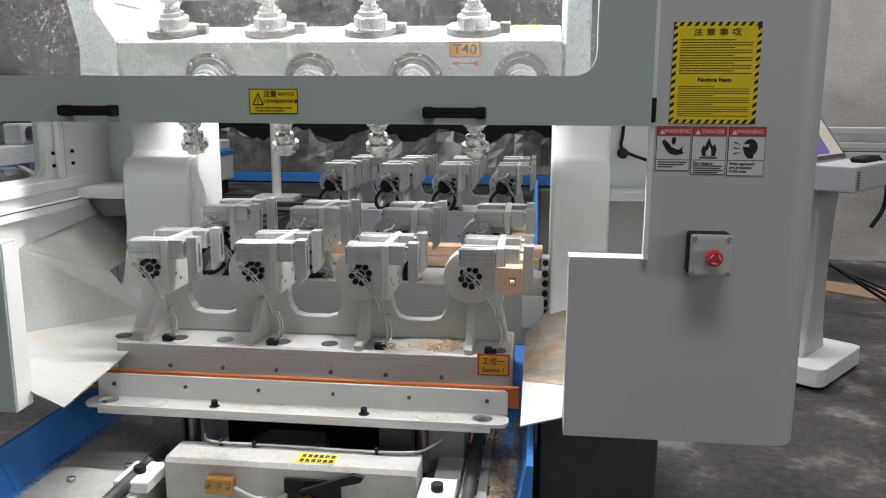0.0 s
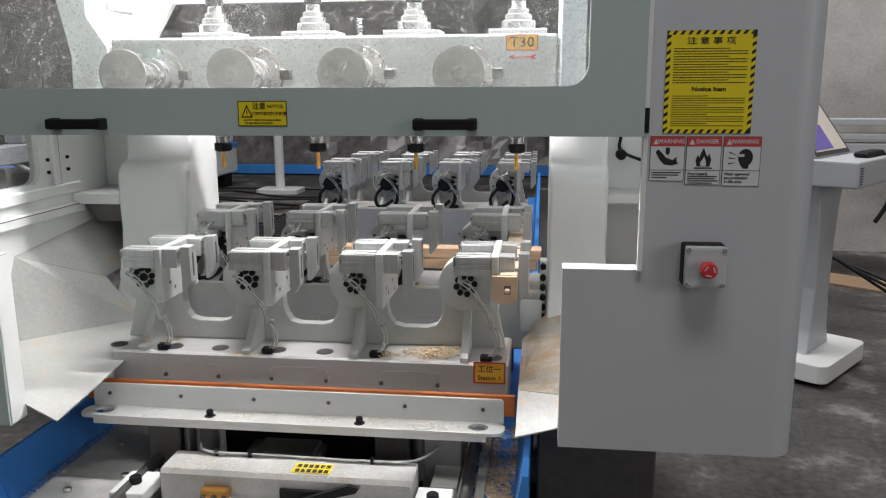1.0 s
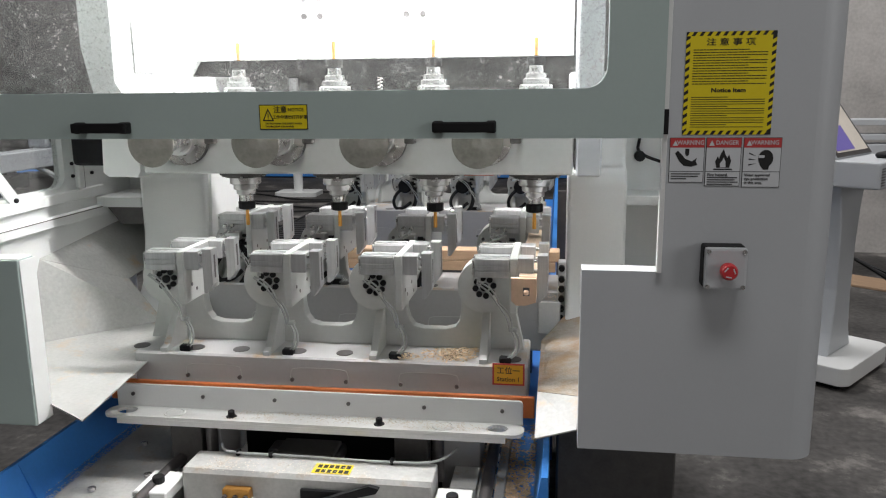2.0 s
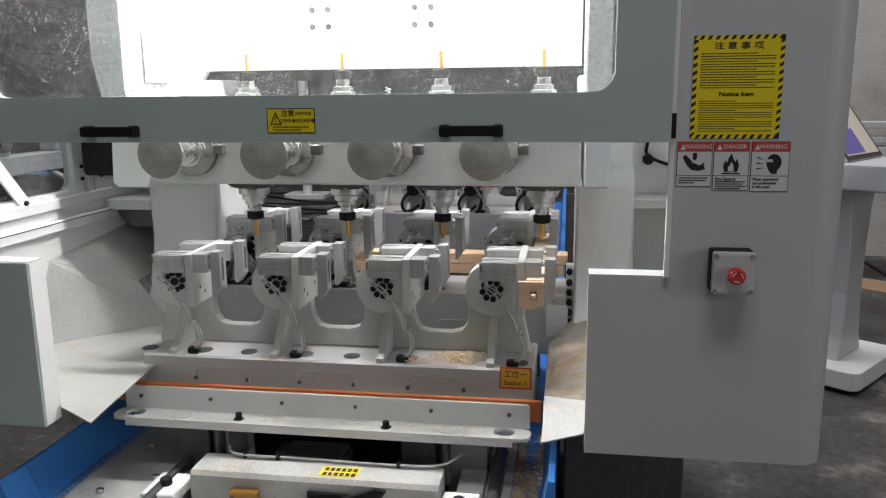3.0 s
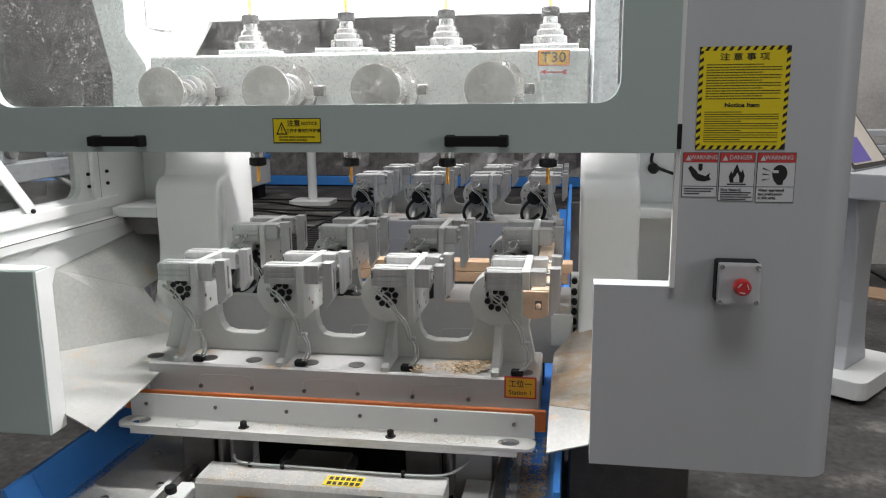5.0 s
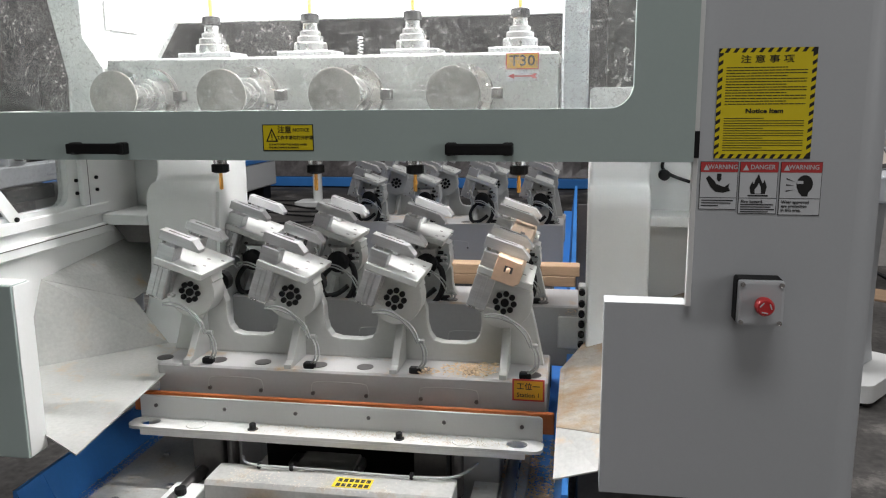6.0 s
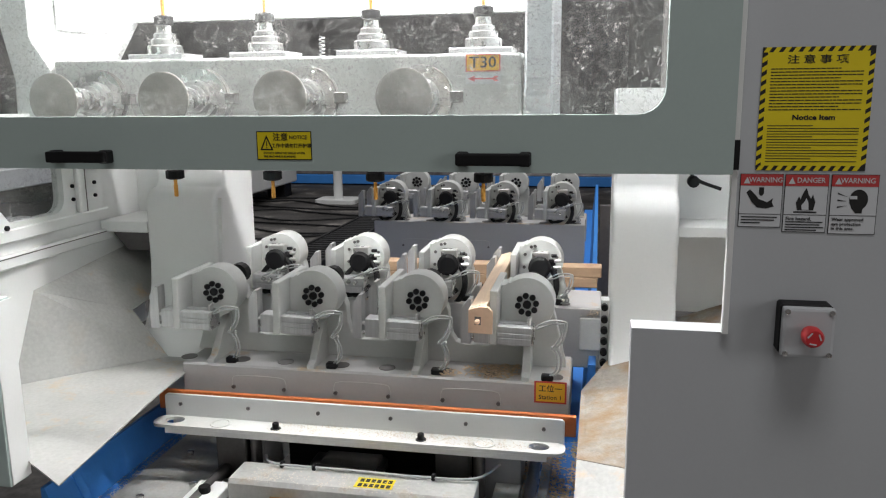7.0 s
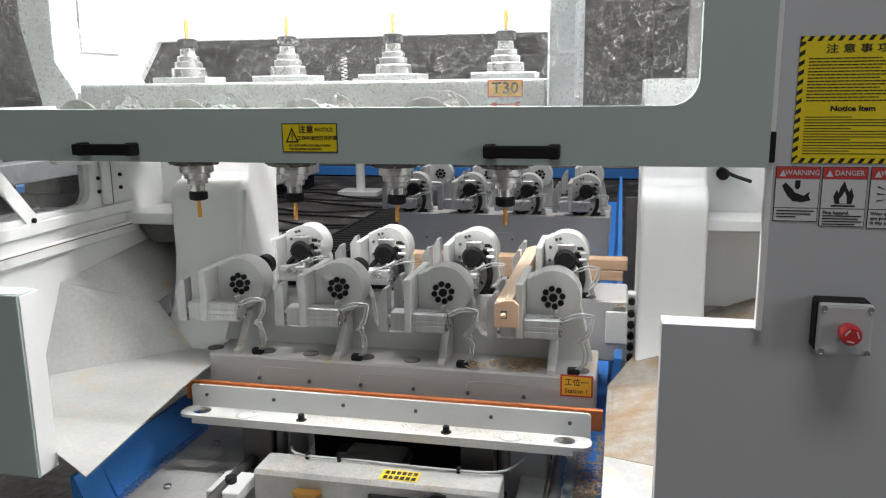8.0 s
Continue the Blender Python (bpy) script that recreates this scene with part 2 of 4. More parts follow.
def tube(bm, pts, r, n=8, smooth=6):
    """A round hose through the points, smoothed."""
    P = [Vector(p) for p in pts]
    Q = []
    for i in range(len(P) - 1):
        p0, p1, p2, p3 = P[max(i - 1, 0)], P[i], P[i + 1], P[min(i + 2, len(P) - 1)]
        for k in range(smooth):
            t = k / smooth
            Q.append(0.5 * ((2 * p1) + (p2 - p0) * t + (2 * p0 - 5 * p1 + 4 * p2 - p3) * t * t + (3 * p1 - p0 - 3 * p2 + p3) * t ** 3))
    Q.append(P[-1])
    rings = []
    for i, q in enumerate(Q):
        d = (Q[min(i + 1, len(Q) - 1)] - Q[max(i - 1, 0)]).normalized()
        s = d.cross(Vector((0.3, 0.2, 0.93))).normalized()
        u = d.cross(s)
        rings.append([bm.verts.new(q + r * (math.cos(2 * math.pi * k / n) * s + math.sin(2 * math.pi * k / n) * u)) for k in range(n)])
    for a, b in zip(rings, rings[1:]):
        for k in range(n):
            bm.faces.new((a[k], a[(k + 1) % n], b[(k + 1) % n], b[k]))
    bm.faces.new(list(reversed(rings[0])))
    bm.faces.new(rings[-1])
    return bm


def Tube(*a, **k):
    return tube(bmesh.new(), *a, **k)


def part(name, bm, mat, parent=None, label="", at=None):
    bmesh.ops.recalc_face_normals(bm, faces=bm.faces[:])
    me = bpy.data.meshes.new(name)
    bm.to_mesh(me)
    bm.free()
    me.materials.append(mat)
    for p in me.polygons:
        p.use_smooth = False
    ob = new(name, me)
    ob.parent = parent
    if at is not None:
        ob.matrix_basis = at
    if label:
        ob["label"] = label
    return ob


def again(ob, m, parent=None):
    """The same piece once more, on the same mesh."""
    o = ob.copy()
    scene.collection.objects.link(o)
    o.parent = parent or ob.parent
    o.matrix_basis = m
    return o


def smooth(ob, angle=40):
    me = ob.data
    for p in me.polygons:
        p.use_smooth = True
    bm = bmesh.new()
    bm.from_mesh(me)
    for e in bm.edges:
        e.smooth = len(e.link_faces) == 2 and e.calc_face_angle(0) < radians(angle)
    bm.to_mesh(me)
    bm.free()
    return ob


def thing(name, label, category, group="", kind="", at=None):
    ob = new(name)
    ob.empty_display_size = 0.1
    if at is not None:
        ob.matrix_basis = at
    return tagged(ob, label, category, group, kind)


def solo(name, bm, mat, label, category, group="", kind="", at=None):
    return tagged(part(name, bm, mat, None, "", at), label, category, group, kind)


def words(text, size, mat, parent, at, name="lettering", align="CENTER", squeeze=1.0, heavy=0.010):
    """Printed words, facing -y, at the point given."""
    cu = bpy.data.curves.new("words", "FONT")
    cu.body, cu.size, cu.align_x, cu.align_y, cu.extrude = text, size, align, "CENTER", 0.0003
    cu.resolution_u = 2
    cu.offset = heavy * size
    tmp = bpy.data.objects.new("words", cu)
    me = bpy.data.meshes.new_from_object(tmp)
    bpy.data.objects.remove(tmp)
    me.transform(Matrix.Rotation(math.pi / 2, 4, "X") @ Matrix.Diagonal((squeeze, 1, 1, 1)))
    me.materials.append(mat)
    ob = new(name, me)
    ob.parent = parent
    ob.matrix_basis = Matrix.Translation(at)
    return ob


# ---- the hall ----
solo("floor", Box(-16, 9, -5, 18, -0.1, 0, bev=0), FLOOR, "dark worn concrete workshop floor with dusty patches", "floor", kind="structure")
wall = solo("wall_north_east", Box(0.6, 9, 8.0, 8.2, 0, 7, bev=0), CONCRETE, "bare grey concrete wall with faint stains", "wall", kind="structure")
solo("wall_north", Box(-16, 0.6, 17.8, 18, 0, 7, bev=0), UNLIT_HALL, "far wall of the hall, near black for its unlit depth", "wall", kind="structure")
solo("wall_west", Box(-16.2, -16, -5, 18, 0, 7, bev=0), UNLIT_HALL, "side wall of the hall, near black for its unlit depth", "wall", kind="structure")
solo("wall_east", Box(9, 9.2, -5, 8.2, 0, 7, bev=0), CONCRETE, "bare grey concrete side wall", "wall", kind="structure")
solo("wall_inner", Box(0.6, 0.75, 8.2, 18, 0, 7, bev=0), UNLIT_HALL, "inner wall of the hall, near black for its unlit depth", "wall", kind="structure")
solo("wall_south", Box(-16, 9, -5.2, -5, 0, 7, bev=0), CONCRETE, "bare concrete wall behind", "wall", kind="structure")
solo("ceiling", Box(-16, 9, -5, 18, 7, 7.2, bev=0), UNLIT_HALL, "hall roof, near black for its unlit height", "ceiling", kind="structure")

# ---- the bed of the machine ----
UNIT_X = [-1.176, -0.842, -0.508, -0.176]
bed = thing("machine_bed", "blue steel machine bed with white deck plates", "machine bed")


part("side_trough", Prism([(-1.387, 0.46), (-1.435, 0.46), (-1.478, 0.575), (-1.490, 0.575), (-1.490, 0.30), (-1.387, 0.30)], "y", 1.79, 7.2), BLUE, bed)
part("side_trough", Prism([(-0.10, 0.46), (-0.02, 0.46), (0.005, 0.60), (0.022, 0.60), (0.022, 0.30), (-0.10, 0.30)], "y", 1.95, 2.66), BLUE, bed)
part("side_trough", Prism([(-0.10, 0.46), (-0.02, 0.46), (0.005, 0.72), (0.03, 0.72), (0.03, 0.30), (-0.10, 0.30)], "y", 2.66, 8.2), BLUE, bed)
for i in range(9):
    y = 1.90 + 0.62 * i
    part("gusset", Prism([(-1.445, 0.461), (-1.425, 0.461), (-1.477, 0.574)], "y", y, y + 0.03), BLUE, bed)
    part("gusset", Prism([(-1.491, 0.57), (-1.62, 0.33), (-1.62, 0.30), (-1.491, 0.30)], "y", y, y + 0.05), BLUE, bed)
for x in (-1.43, -0.04):
    for y in (2.05, 3.0, 5.0, 7.0):
        part("leg", Box(x - 0.06, x + 0.06, y - 0.06, y + 0.06, 0, 0.31), BLUE, bed)
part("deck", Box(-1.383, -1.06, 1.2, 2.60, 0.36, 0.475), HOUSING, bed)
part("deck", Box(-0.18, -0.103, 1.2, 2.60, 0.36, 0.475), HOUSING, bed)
# black pan and upright screen, added to draw the shade under the ledge
part("shade_pan", Box(-1.05, -0.19, 1.2, 7.0, 0.28, 0.33), HOSE_SHADE_BLACK, bed)
part("screen", Box(-1.02, -0.22, 2.44, 2.46, 0.331, 0.64), HOSE_SHADE_BLACK, bed)
for i in range(7):
    part("grate_bar", Box(-0.72 + 0.07 * i, -0.714 + 0.07 * i, 2.12, 2.43, 0.36, 0.366, bev=0.001), STEEL, bed)
for i in range(3):
    part("grate_bar", Box(-0.74, -0.28, 2.15 + 0.09 * i, 2.156 + 0.09 * i, 0.367, 0.373, bev=0.001), STEEL, bed)
part("cross_tube", Box(-0.86, -0.62, 2.22, 2.30, 0.46, 0.50, bev=0.008), DARKSTEEL, bed)
# dark steel colour puts this plate into the shade under the ledge
part("lamp_plate", Box(-0.80, -0.62, 2.14, 2.24, 0.52, 0.535, bev=0.003), GREYSTEEL, bed)
part("chip_plate", Box(-0.262, -0.185, 2.10, 2.26, 0.42, 0.475, bev=0.002), WHITE_DUSTY, bed)
for x in (-1.10, -0.15):
    part("guide_rod", Cyl((x, 1.3, 0.50), "y", 0.018, 5.5), DARKSTEEL, bed)
    part("rail_bar", Box(x - 0.02, x + 0.02, 1.3, 6.8, 0.45, 0.482), STEEL, bed)
bolt = part("bolt", Cyl((0, 0, 0), "z", 0.012, 0.010, 10), STEEL, bed, at=pose(-1.29, 1.75, 0.476))
for x, y in ((-1.29, 1.95), (-1.29, 2.25), (-1.17, 1.75), (-1.17, 2.05), (-1.17, 2.35)):
    again(bolt, pose(x, y, 0.476))

# drive housing in front of the first bench
drive = thing("drive_housing", "white painted drive housing with yellow tag and dust", "machine housing")
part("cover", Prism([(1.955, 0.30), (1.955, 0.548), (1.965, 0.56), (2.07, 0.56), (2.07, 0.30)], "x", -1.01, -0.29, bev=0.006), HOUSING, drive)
for x in (-1.085, -0.235):
    part("foot_plate", Box(x - 0.05, x + 0.05, 1.90, 2.03, 0.476, 0.51), WHITE, drive)
    part("bolt", Cyl((x, 1.96, 0.51), "z", 0.017, 0.02, 12), BLACK, drive)
tag = part("caution_tag", Box(-0.635, -0.525, 1.975, 2.03, 0.5605, 0.562, bev=0), YELLOW, drive, "yellow caution tag with black print")
for j, y in enumerate((2.017, 1.990)):
    for i in range(6):
        part("print_bar", Box(-0.625 + 0.0165 * i, -0.613 + 0.0165 * i, y - 0.012, y + 0.006, 0.5622, 0.5626, bev=0), INK, tag)
part("cable", Tube([(-0.95, 2.10, 0.57), (-0.9, 2.05, 0.572), (-0.7, 2.055, 0.568), (-0.45, 2.05, 0.568), (-0.3, 2.06, 0.572), (-0.24, 2.14, 0.58)], 0.004), TUBE, drive)
for x in (-0.88, -0.78, -0.42):
    part("cable_clip", Box(x - 0.006, x + 0.006, 2.045, 2.065, 0.56, 0.578), BLACK, drive)
part("terminal_block", Box(-0.88, -0.80, 1.925, 1.9545, 0.475, 0.520), COPPER, drive, "amber terminal block")
for x in (-0.87, -0.84, -0.81):
    part("screw", Cyl((x, 1.9245, 0.50), "y", 0.007, -0.008, 8), DARKSTEEL, drive)
part("connector_plate", Box(-0.66, -0.50, 1.945, 1.9545, 0.42, 0.525), BLACK, drive)
part("lever", Prism([(-0.62, 0.485), (-0.44, 0.535), (-0.43, 0.550), (-0.46, 0.556), (-0.61, 0.500)], "y", 1.925, 1.94), BLACK, drive)
part("fitting", Cyl((-0.60, 1.944, 0.465), "y", 0.02, -0.03, 10), COPPER, drive)
part("lead", Tube([(-0.80, 1.94, 0.49), (-0.74, 1.93, 0.47), (-0.68, 1.935, 0.465), (-0.65, 1.94, 0.48)], 0.006), TUBE, drive)
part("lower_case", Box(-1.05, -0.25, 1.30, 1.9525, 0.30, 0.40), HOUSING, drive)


# ---- clamp benches ----
def bench(y, facing, label, x0=-1.275, x1=-0.045, dz=0.0, tagged_front=False):
    """A box beam with four uprights; facing +1 has its clamps turned towards the near end."""
    b = thing("clamp_bench", label, "clamp bench", "clamp benches", at=pose(0, y, dz))
    s = facing
    top = 0.812 if s > 0 else 0.885
    part("beam", Box(x0, x1, -0.06 if s > 0 else -0.13, 0.20 if s > 0 else 0.13, 0.66, top, bev=0.006), BEAM, b)
    # wall with four uprights joined by round valleys
    pts = []
    for i, x in enumerate(UNIT_X):
        left = [(x - 0.115, 0.812)] if i == 0 else []
        pts += left
        if i == 0:
            pts += [(x - 0.10, 0.86), (x - 0.082, 0.93), (x - 0.082, 0.98)]
        else:
            pts += [(x - 0.13, 0.872), (x - 0.10, 0.88), (x - 0.086, 0.90), (x - 0.080, 0.93), (x - 0.080, 0.98)]
        pts += [(x - 0.06, 1.03), (x - 0.04, 1.06), (x, 1.075), (x + 0.04, 1.06), (x + 0.06, 1.03), (x + 0.078, 0.98)]
        if i == 3:
            pts += [(x + 0.09, 0.93), (x + 0.115, 0.812)]
        else:
            pts += [(x + 0.080, 0.93), (x + 0.088, 0.90), (x + 0.102, 0.88), (x + 0.13, 0.872)]
    y0, y1 = (0.085, 0.125) if s > 0 else (-0.02, 0.02)
    part("upright_wall", Prism(pts, "y", y0, y1, bev=0.004), CASTING, b)
    for x in UNIT_X:
        if s > 0:
            part("gusset", Prism([(-0.055, 0.812), (0.086, 0.812), (0.086, 0.95), (0.05, 0.93), (-0.03, 0.832), (-0.055, 0.825)], "x", x - 0.012, x + 0.012, bev=0.003), CASTING, b)
        else:
            part("gusset", Prism([(-0.12, 0.886), (-0.018, 0.886), (-0.018, 0.97), (-0.10, 0.90)], "x", x - 0.05, x - 0.03, bev=0.003), CASTING, b)
        for dx in (-0.1, 0.085):
            part("port", Cyl((x + dx, -0.005 if s > 0 else -0.09, top - 0.0005), "z", 0.026, 0.0025, 20, bev=0.0005), DARKSTEEL, b, "dark round port in the beam")
    for x in (x0 + 0.2, x1 - 0.2):
        part("foot", Box(x - 0.06, x + 0.06, -0.04, 0.11, 0.33 - dz, 0.66), BEAM, b)
    front = -0.06 if s > 0 else -0.13
    for i in range(6):
        part("screw", Cyl((-1.098 + 0.169 * i, front + 0.001, 0.741), "y", 0.0065, -0.006, 8), DARKSTEEL, b)
    for i in range(3):
        x, h = -1.0135 + 0.338 * i, front - 0.0003
        part("hatch_seam", Tube([(x - 0.090, h, 0.738), (x - 0.089, h, 0.762), (x - 0.068, h, 0.778), (x + 0.068, h, 0.778), (x + 0.089, h, 0.762), (x + 0.090, h, 0.738)], 0.0013, 4, 3), CASTING, b)
    return b


ROW1, ROW2, ROW3, ROW4 = 2.272, 2.89, 4.60, 5.20
AXLE = 1.033
b1 = bench(ROW1, 1, "grey painted clamp bench with station sticker")
bench(ROW2, -1, "grey painted rear clamp bench", x1=0.045, dz=0.012)
bench(ROW3, -1, "grey painted far clamp bench", dz=0.03)
bench(ROW4, 1, "grey painted clamp bench at the back", dz=0.03)

plate = part("station_sticker", Box(-0.147, -0.053, -0.0615, -0.0605, 0.752, 0.819, bev=0), RED, b1, "amber station sticker with red border")
part("sticker_face", Box(-0.142, -0.058, -0.0622, -0.0616, 0.757, 0.814, bev=0), STICKER_ORANGE, plate)
words("工位一", 0.023, INK, plate, (-0.100, -0.0626, 0.796))
words("Station 1", 0.019, INK, plate, (-0.100, -0.0626, 0.770))

# guard ledge with orange strip
ledge = thing("guard_ledge", "white bent-steel guard ledge with orange rubber strip and holes", "guard")


def holed(x0, x1, y0, y1, cx, cy, r, corners, name):
    """A 9 mm plate with one round hole."""
    out = rounded(x0, x1, y0, y1, 0.03, 12, corners)
    extra = []
    for a, b in zip(out, out[1:] + out[:1]):
        k = max(1, int(math.hypot(b[0] - a[0], b[1] - a[1]) / 0.012))
        extra += [(a[0] + (b[0] - a[0]) * i / k, a[1] + (b[1] - a[1]) * i / k) for i in range(k)]
    inn = []
    for x, y in extra:
        a = math.atan2(y - cy, x - cx)
        inn.append((cx + r * math.cos(a), cy + 0.8 * r * math.sin(a)))
    bm = framed(bmesh.new(), extra, inn, 0.0, 0.009)
    bmesh.ops.transform(bm, matrix=Matrix.Rotation(math.pi / 2, 4, "X") @ Matrix.Diagonal((1, 1, -1, 1)), verts=bm.verts[:])
    bmesh.ops.transform(bm, matrix=Matrix.Diagonal((1, -1, 1, 1)), verts=bm.verts[:])
    lo, mid = min(v.co.z for v in bm.verts), min(v.co.y for v in bm.verts)
    for v in bm.verts:
        v.co.z += 0.648 - lo
        v.co.y += y0 - mid
    return part(name, bm, WHITE_DUSTY, ledge)


holed(-1.318, -1.19, 2.075, 2.150, -1.255, 2.108, 0.030, (1, 0, 0, 1), "shelf_end")
holed(-0.19, -0.050, 2.075, 2.150, -0.125, 2.108, 0.030, (0, 1, 1, 0), "shelf_end")
part("shelf", Box(-1.19, -0.19, 2.075, 2.150, 0.648, 0.657, bev=0), WHITE_DUSTY, ledge)
part("flange", Prism(rounded(-1.306, -0.054, 0.655, 0.728, 0.012, 4, (0, 0, 1, 1)), "y", 2.150, 2.160, bev=0.002), WHITE, ledge)
part("strip", Box(-1.332, -0.022, 2.161, 2.176, 0.672, 0.736, bev=0.002), ORANGE, ledge, "orange rubber wiper strip")
part("rear_plate", Box(-1.30, -0.06, 2.177, 2.185, 0.60, 0.72), WHITE, ledge)
for i in range(6):
    part("screw", Cyl((-1.252 + 0.2277 * i, 2.151, 0.697), "y", 0.006, -0.004, 10), DARKSTEEL, ledge)
part("lip", Box(-1.27, -0.10, 2.0765, 2.0805, 0.630, 0.6475, bev=0.001), WHITE_DUSTY, ledge)
for x in (-1.10, -0.28):
    part("dimple", lathe(bmesh.new(), (x, 2.112, 0.6572), "z", [(0.033, 0), (0.031, 0.003), (0.026, 0.003), (0.024, 0.001)], 20), WHITE_DUSTY, ledge)
for x in (-0.917, -0.467):
    part("cap_screw", lathe(bmesh.new(), (x, 2.105, 0.657), "z", [(0.016, 0), (0.016, 0.002), (0.010, 0.0025), (0.010, 0.018), (0.008, 0.02)], 14), BLACK, ledge)
for x in (-1.0, -0.30):
    part("post", Cyl((x, 2.14, 0.475), "z", 0.018, 0.173, 14), DARKSTEEL, ledge)
    # brackets take the darker steel to deepen the shaded gap
    part("bracket", Box(x - 0.13, x - 0.03, 2.13, 2.19, 0.475, 0.64), GREYSTEEL, ledge)


# ---- rotary clamps ----
def rotary_clamp(front):
    """Turns about y through its origin; built with the table level. front: whether its bolt ring faces the near end."""
    c = thing("rotary_clamp", "white rotary clamp with aluminium cylinders and jaw fingers", "clamp", "rotary clamps")
    # one casting: a round boss that runs out into the table plate through coved flanks
    body = [(0.055, 0.0785), (0.055, 0.071), (0.058, 0.064), (0.064, 0.058)]
    body += [(0.081 * math.cos(radians(a)), 0.081 * math.sin(radians(a))) for a in range(40, -221, -10)]
    body += [(-0.062, 0.060), (-0.058, 0.068), (-0.062, 0.0745), (-0.072, 0.0785)]
    smooth(part("hub", Prism(body, "y", 0.0 if front else -0.07, 0.078 if front else 0.018, bev=0.004), CASTING, c), 30)
    y0, y1 = (-0.085, 0.16) if front else (-0.16, 0.085)
    o = 0.0 if front else -0.016
    part("table_plate", Box(o - 0.106, o + 0.057, y0, y1, 0.079, 0.101, bev=0.0025), CASTING, c)
    # thin dark discs laid on the plate give the darkness of drilled holes
    for dx, dy in ((0.02, 0.05), (0.04, 0.08), (0.02, 0.15), (0.055, 0.18)):
        part("hole", Cyl((dx - 0.014, y0 + dy, 0.1005), "z", 0.006, 0.0012, 10, bev=0.0003), DARKSTEEL, c)
    for y in (y0 + 0.034, y1 - 0.040):
        cyl = part("cylinder", Box(o - 0.100, o - 0.051, y - 0.029, y + 0.029, -0.022, 0.078, bev=0.002), ALU, c, "ribbed aluminium air cylinder")
        for dy in (-0.017, 0.017):
            part("rib", Box(o - 0.1045, o - 0.0995, y + dy - 0.0115, y + dy + 0.0115, -0.021, 0.077, bev=0.001), ALU, cyl)
            part("rib", Box(o - 0.0515, o - 0.047, y + dy - 0.0115, y + dy + 0.0115, -0.021, 0.077, bev=0.001), ALU, cyl)
        for dx, w in ((-0.0925, 0.0095), (-0.0745, 0.006), (-0.057, 0.0085)):
            part("rib", Box(o + dx - w, o + dx + w, y - 0.0325, y - 0.0285, -0.021, 0.077, bev=0.001), ALU, cyl)
        part("end_cap", Box(o - 0.103, o - 0.048, y - 0.031, y + 0.028, -0.027, -0.0225, bev=0.001), STEEL, cyl)
        for dx in (-0.094, -0.057):
            for dy in (-0.022, 0.020):
                part("screw", Cyl((o + dx, y + dy, -0.027), "z", 0.004, -0.0015, 8), DARKSTEEL, cyl)
        part("slide_block", Box(o - 0.105, o - 0.048, y - 0.026, y + 0.026, 0.1015, 0.146, bev=0.002), ALU, c)
        for dx in (-0.095, -0.066):
            part("guide_pin", Cyl((o + dx, y - 0.012, 0.146), "z", 0.006, 0.012, 10), STEEL, c)
        fin = [(o - 0.112, 0.156), (o - 0.112, 0.186), (-0.005, 0.186), (0.024, 0.166), (0.024, 0.156)]
        finger = part("finger", Prism(fin, "y", y - 0.021, y + 0.021, bev=0.002), ALU, c, "aluminium jaw finger with a slot")
        # dark strip on the surface for a slot's shade, nothing is cut
        part("slot", Box(o - 0.092, -0.022, y - 0.005, y + 0.005, 0.1858, 0.1866, bev=0), DARKSTEEL, finger)
    if front:
        bc = part("bolt", Cyl((0, 0, 0), "y", 0.0125, -0.006, 14), BLACK, c, "black socket bolt", at=pose(0, 0.0005, 0))
        for k in range(8):
            a = radians(45 * k + 10)
            again(bc, pose(0.027 * math.cos(a), 0.001, 0.027 * math.sin(a)) @ Matrix.Diagonal((0.72, 1, 0.72, 1)))
        part("rear_joint", lathe(bmesh.new(), (0.02, 0.165, 0.0), "y", [(0.02, 0), (0.034, 0.004), (0.034, 0.04), (0.02, 0.045)], 14), BLACK, c, "black rotary air joint")
    else:
        bc = part("bolt", Cyl((0, 0, 0), "y", 0.006, -0.004, 8), DARKSTEEL, c, at=pose(0.055, -0.0695, 0.035))
        for k in range(7):
            a = radians(45 * k + 20)
            again(bc, pose(0.062 * math.cos(a), -0.0695, 0.062 * math.sin(a)))
    for y in (y0 + 0.026, y0 + 0.042):
        part("fitting", Cyl((o - 0.0465, y, -0.012), "x", 0.005, 0.020, 8), STEEL, c)
    if not front:
        for z in (0.004, 0.030):
            part("air_fitting", Cyl((o - 0.062, y0 + 0.0005, z), "y", 0.007, -0.020, 10), STEEL, c)
        part("air_tube", Tube([(o - 0.062, y0 - 0.018, 0.030), (-0.060, y0 - 0.034, 0.020), (-0.048, y0 - 0.040, -0.004), (-0.036, y0 - 0.030, -0.030), (-0.030, y0 - 0.005, -0.045), (-0.030, y0 + 0.02, -0.040)], 0.0035, 6, 4), TUBE, c, "clear air tube looped between fittings")
    return c


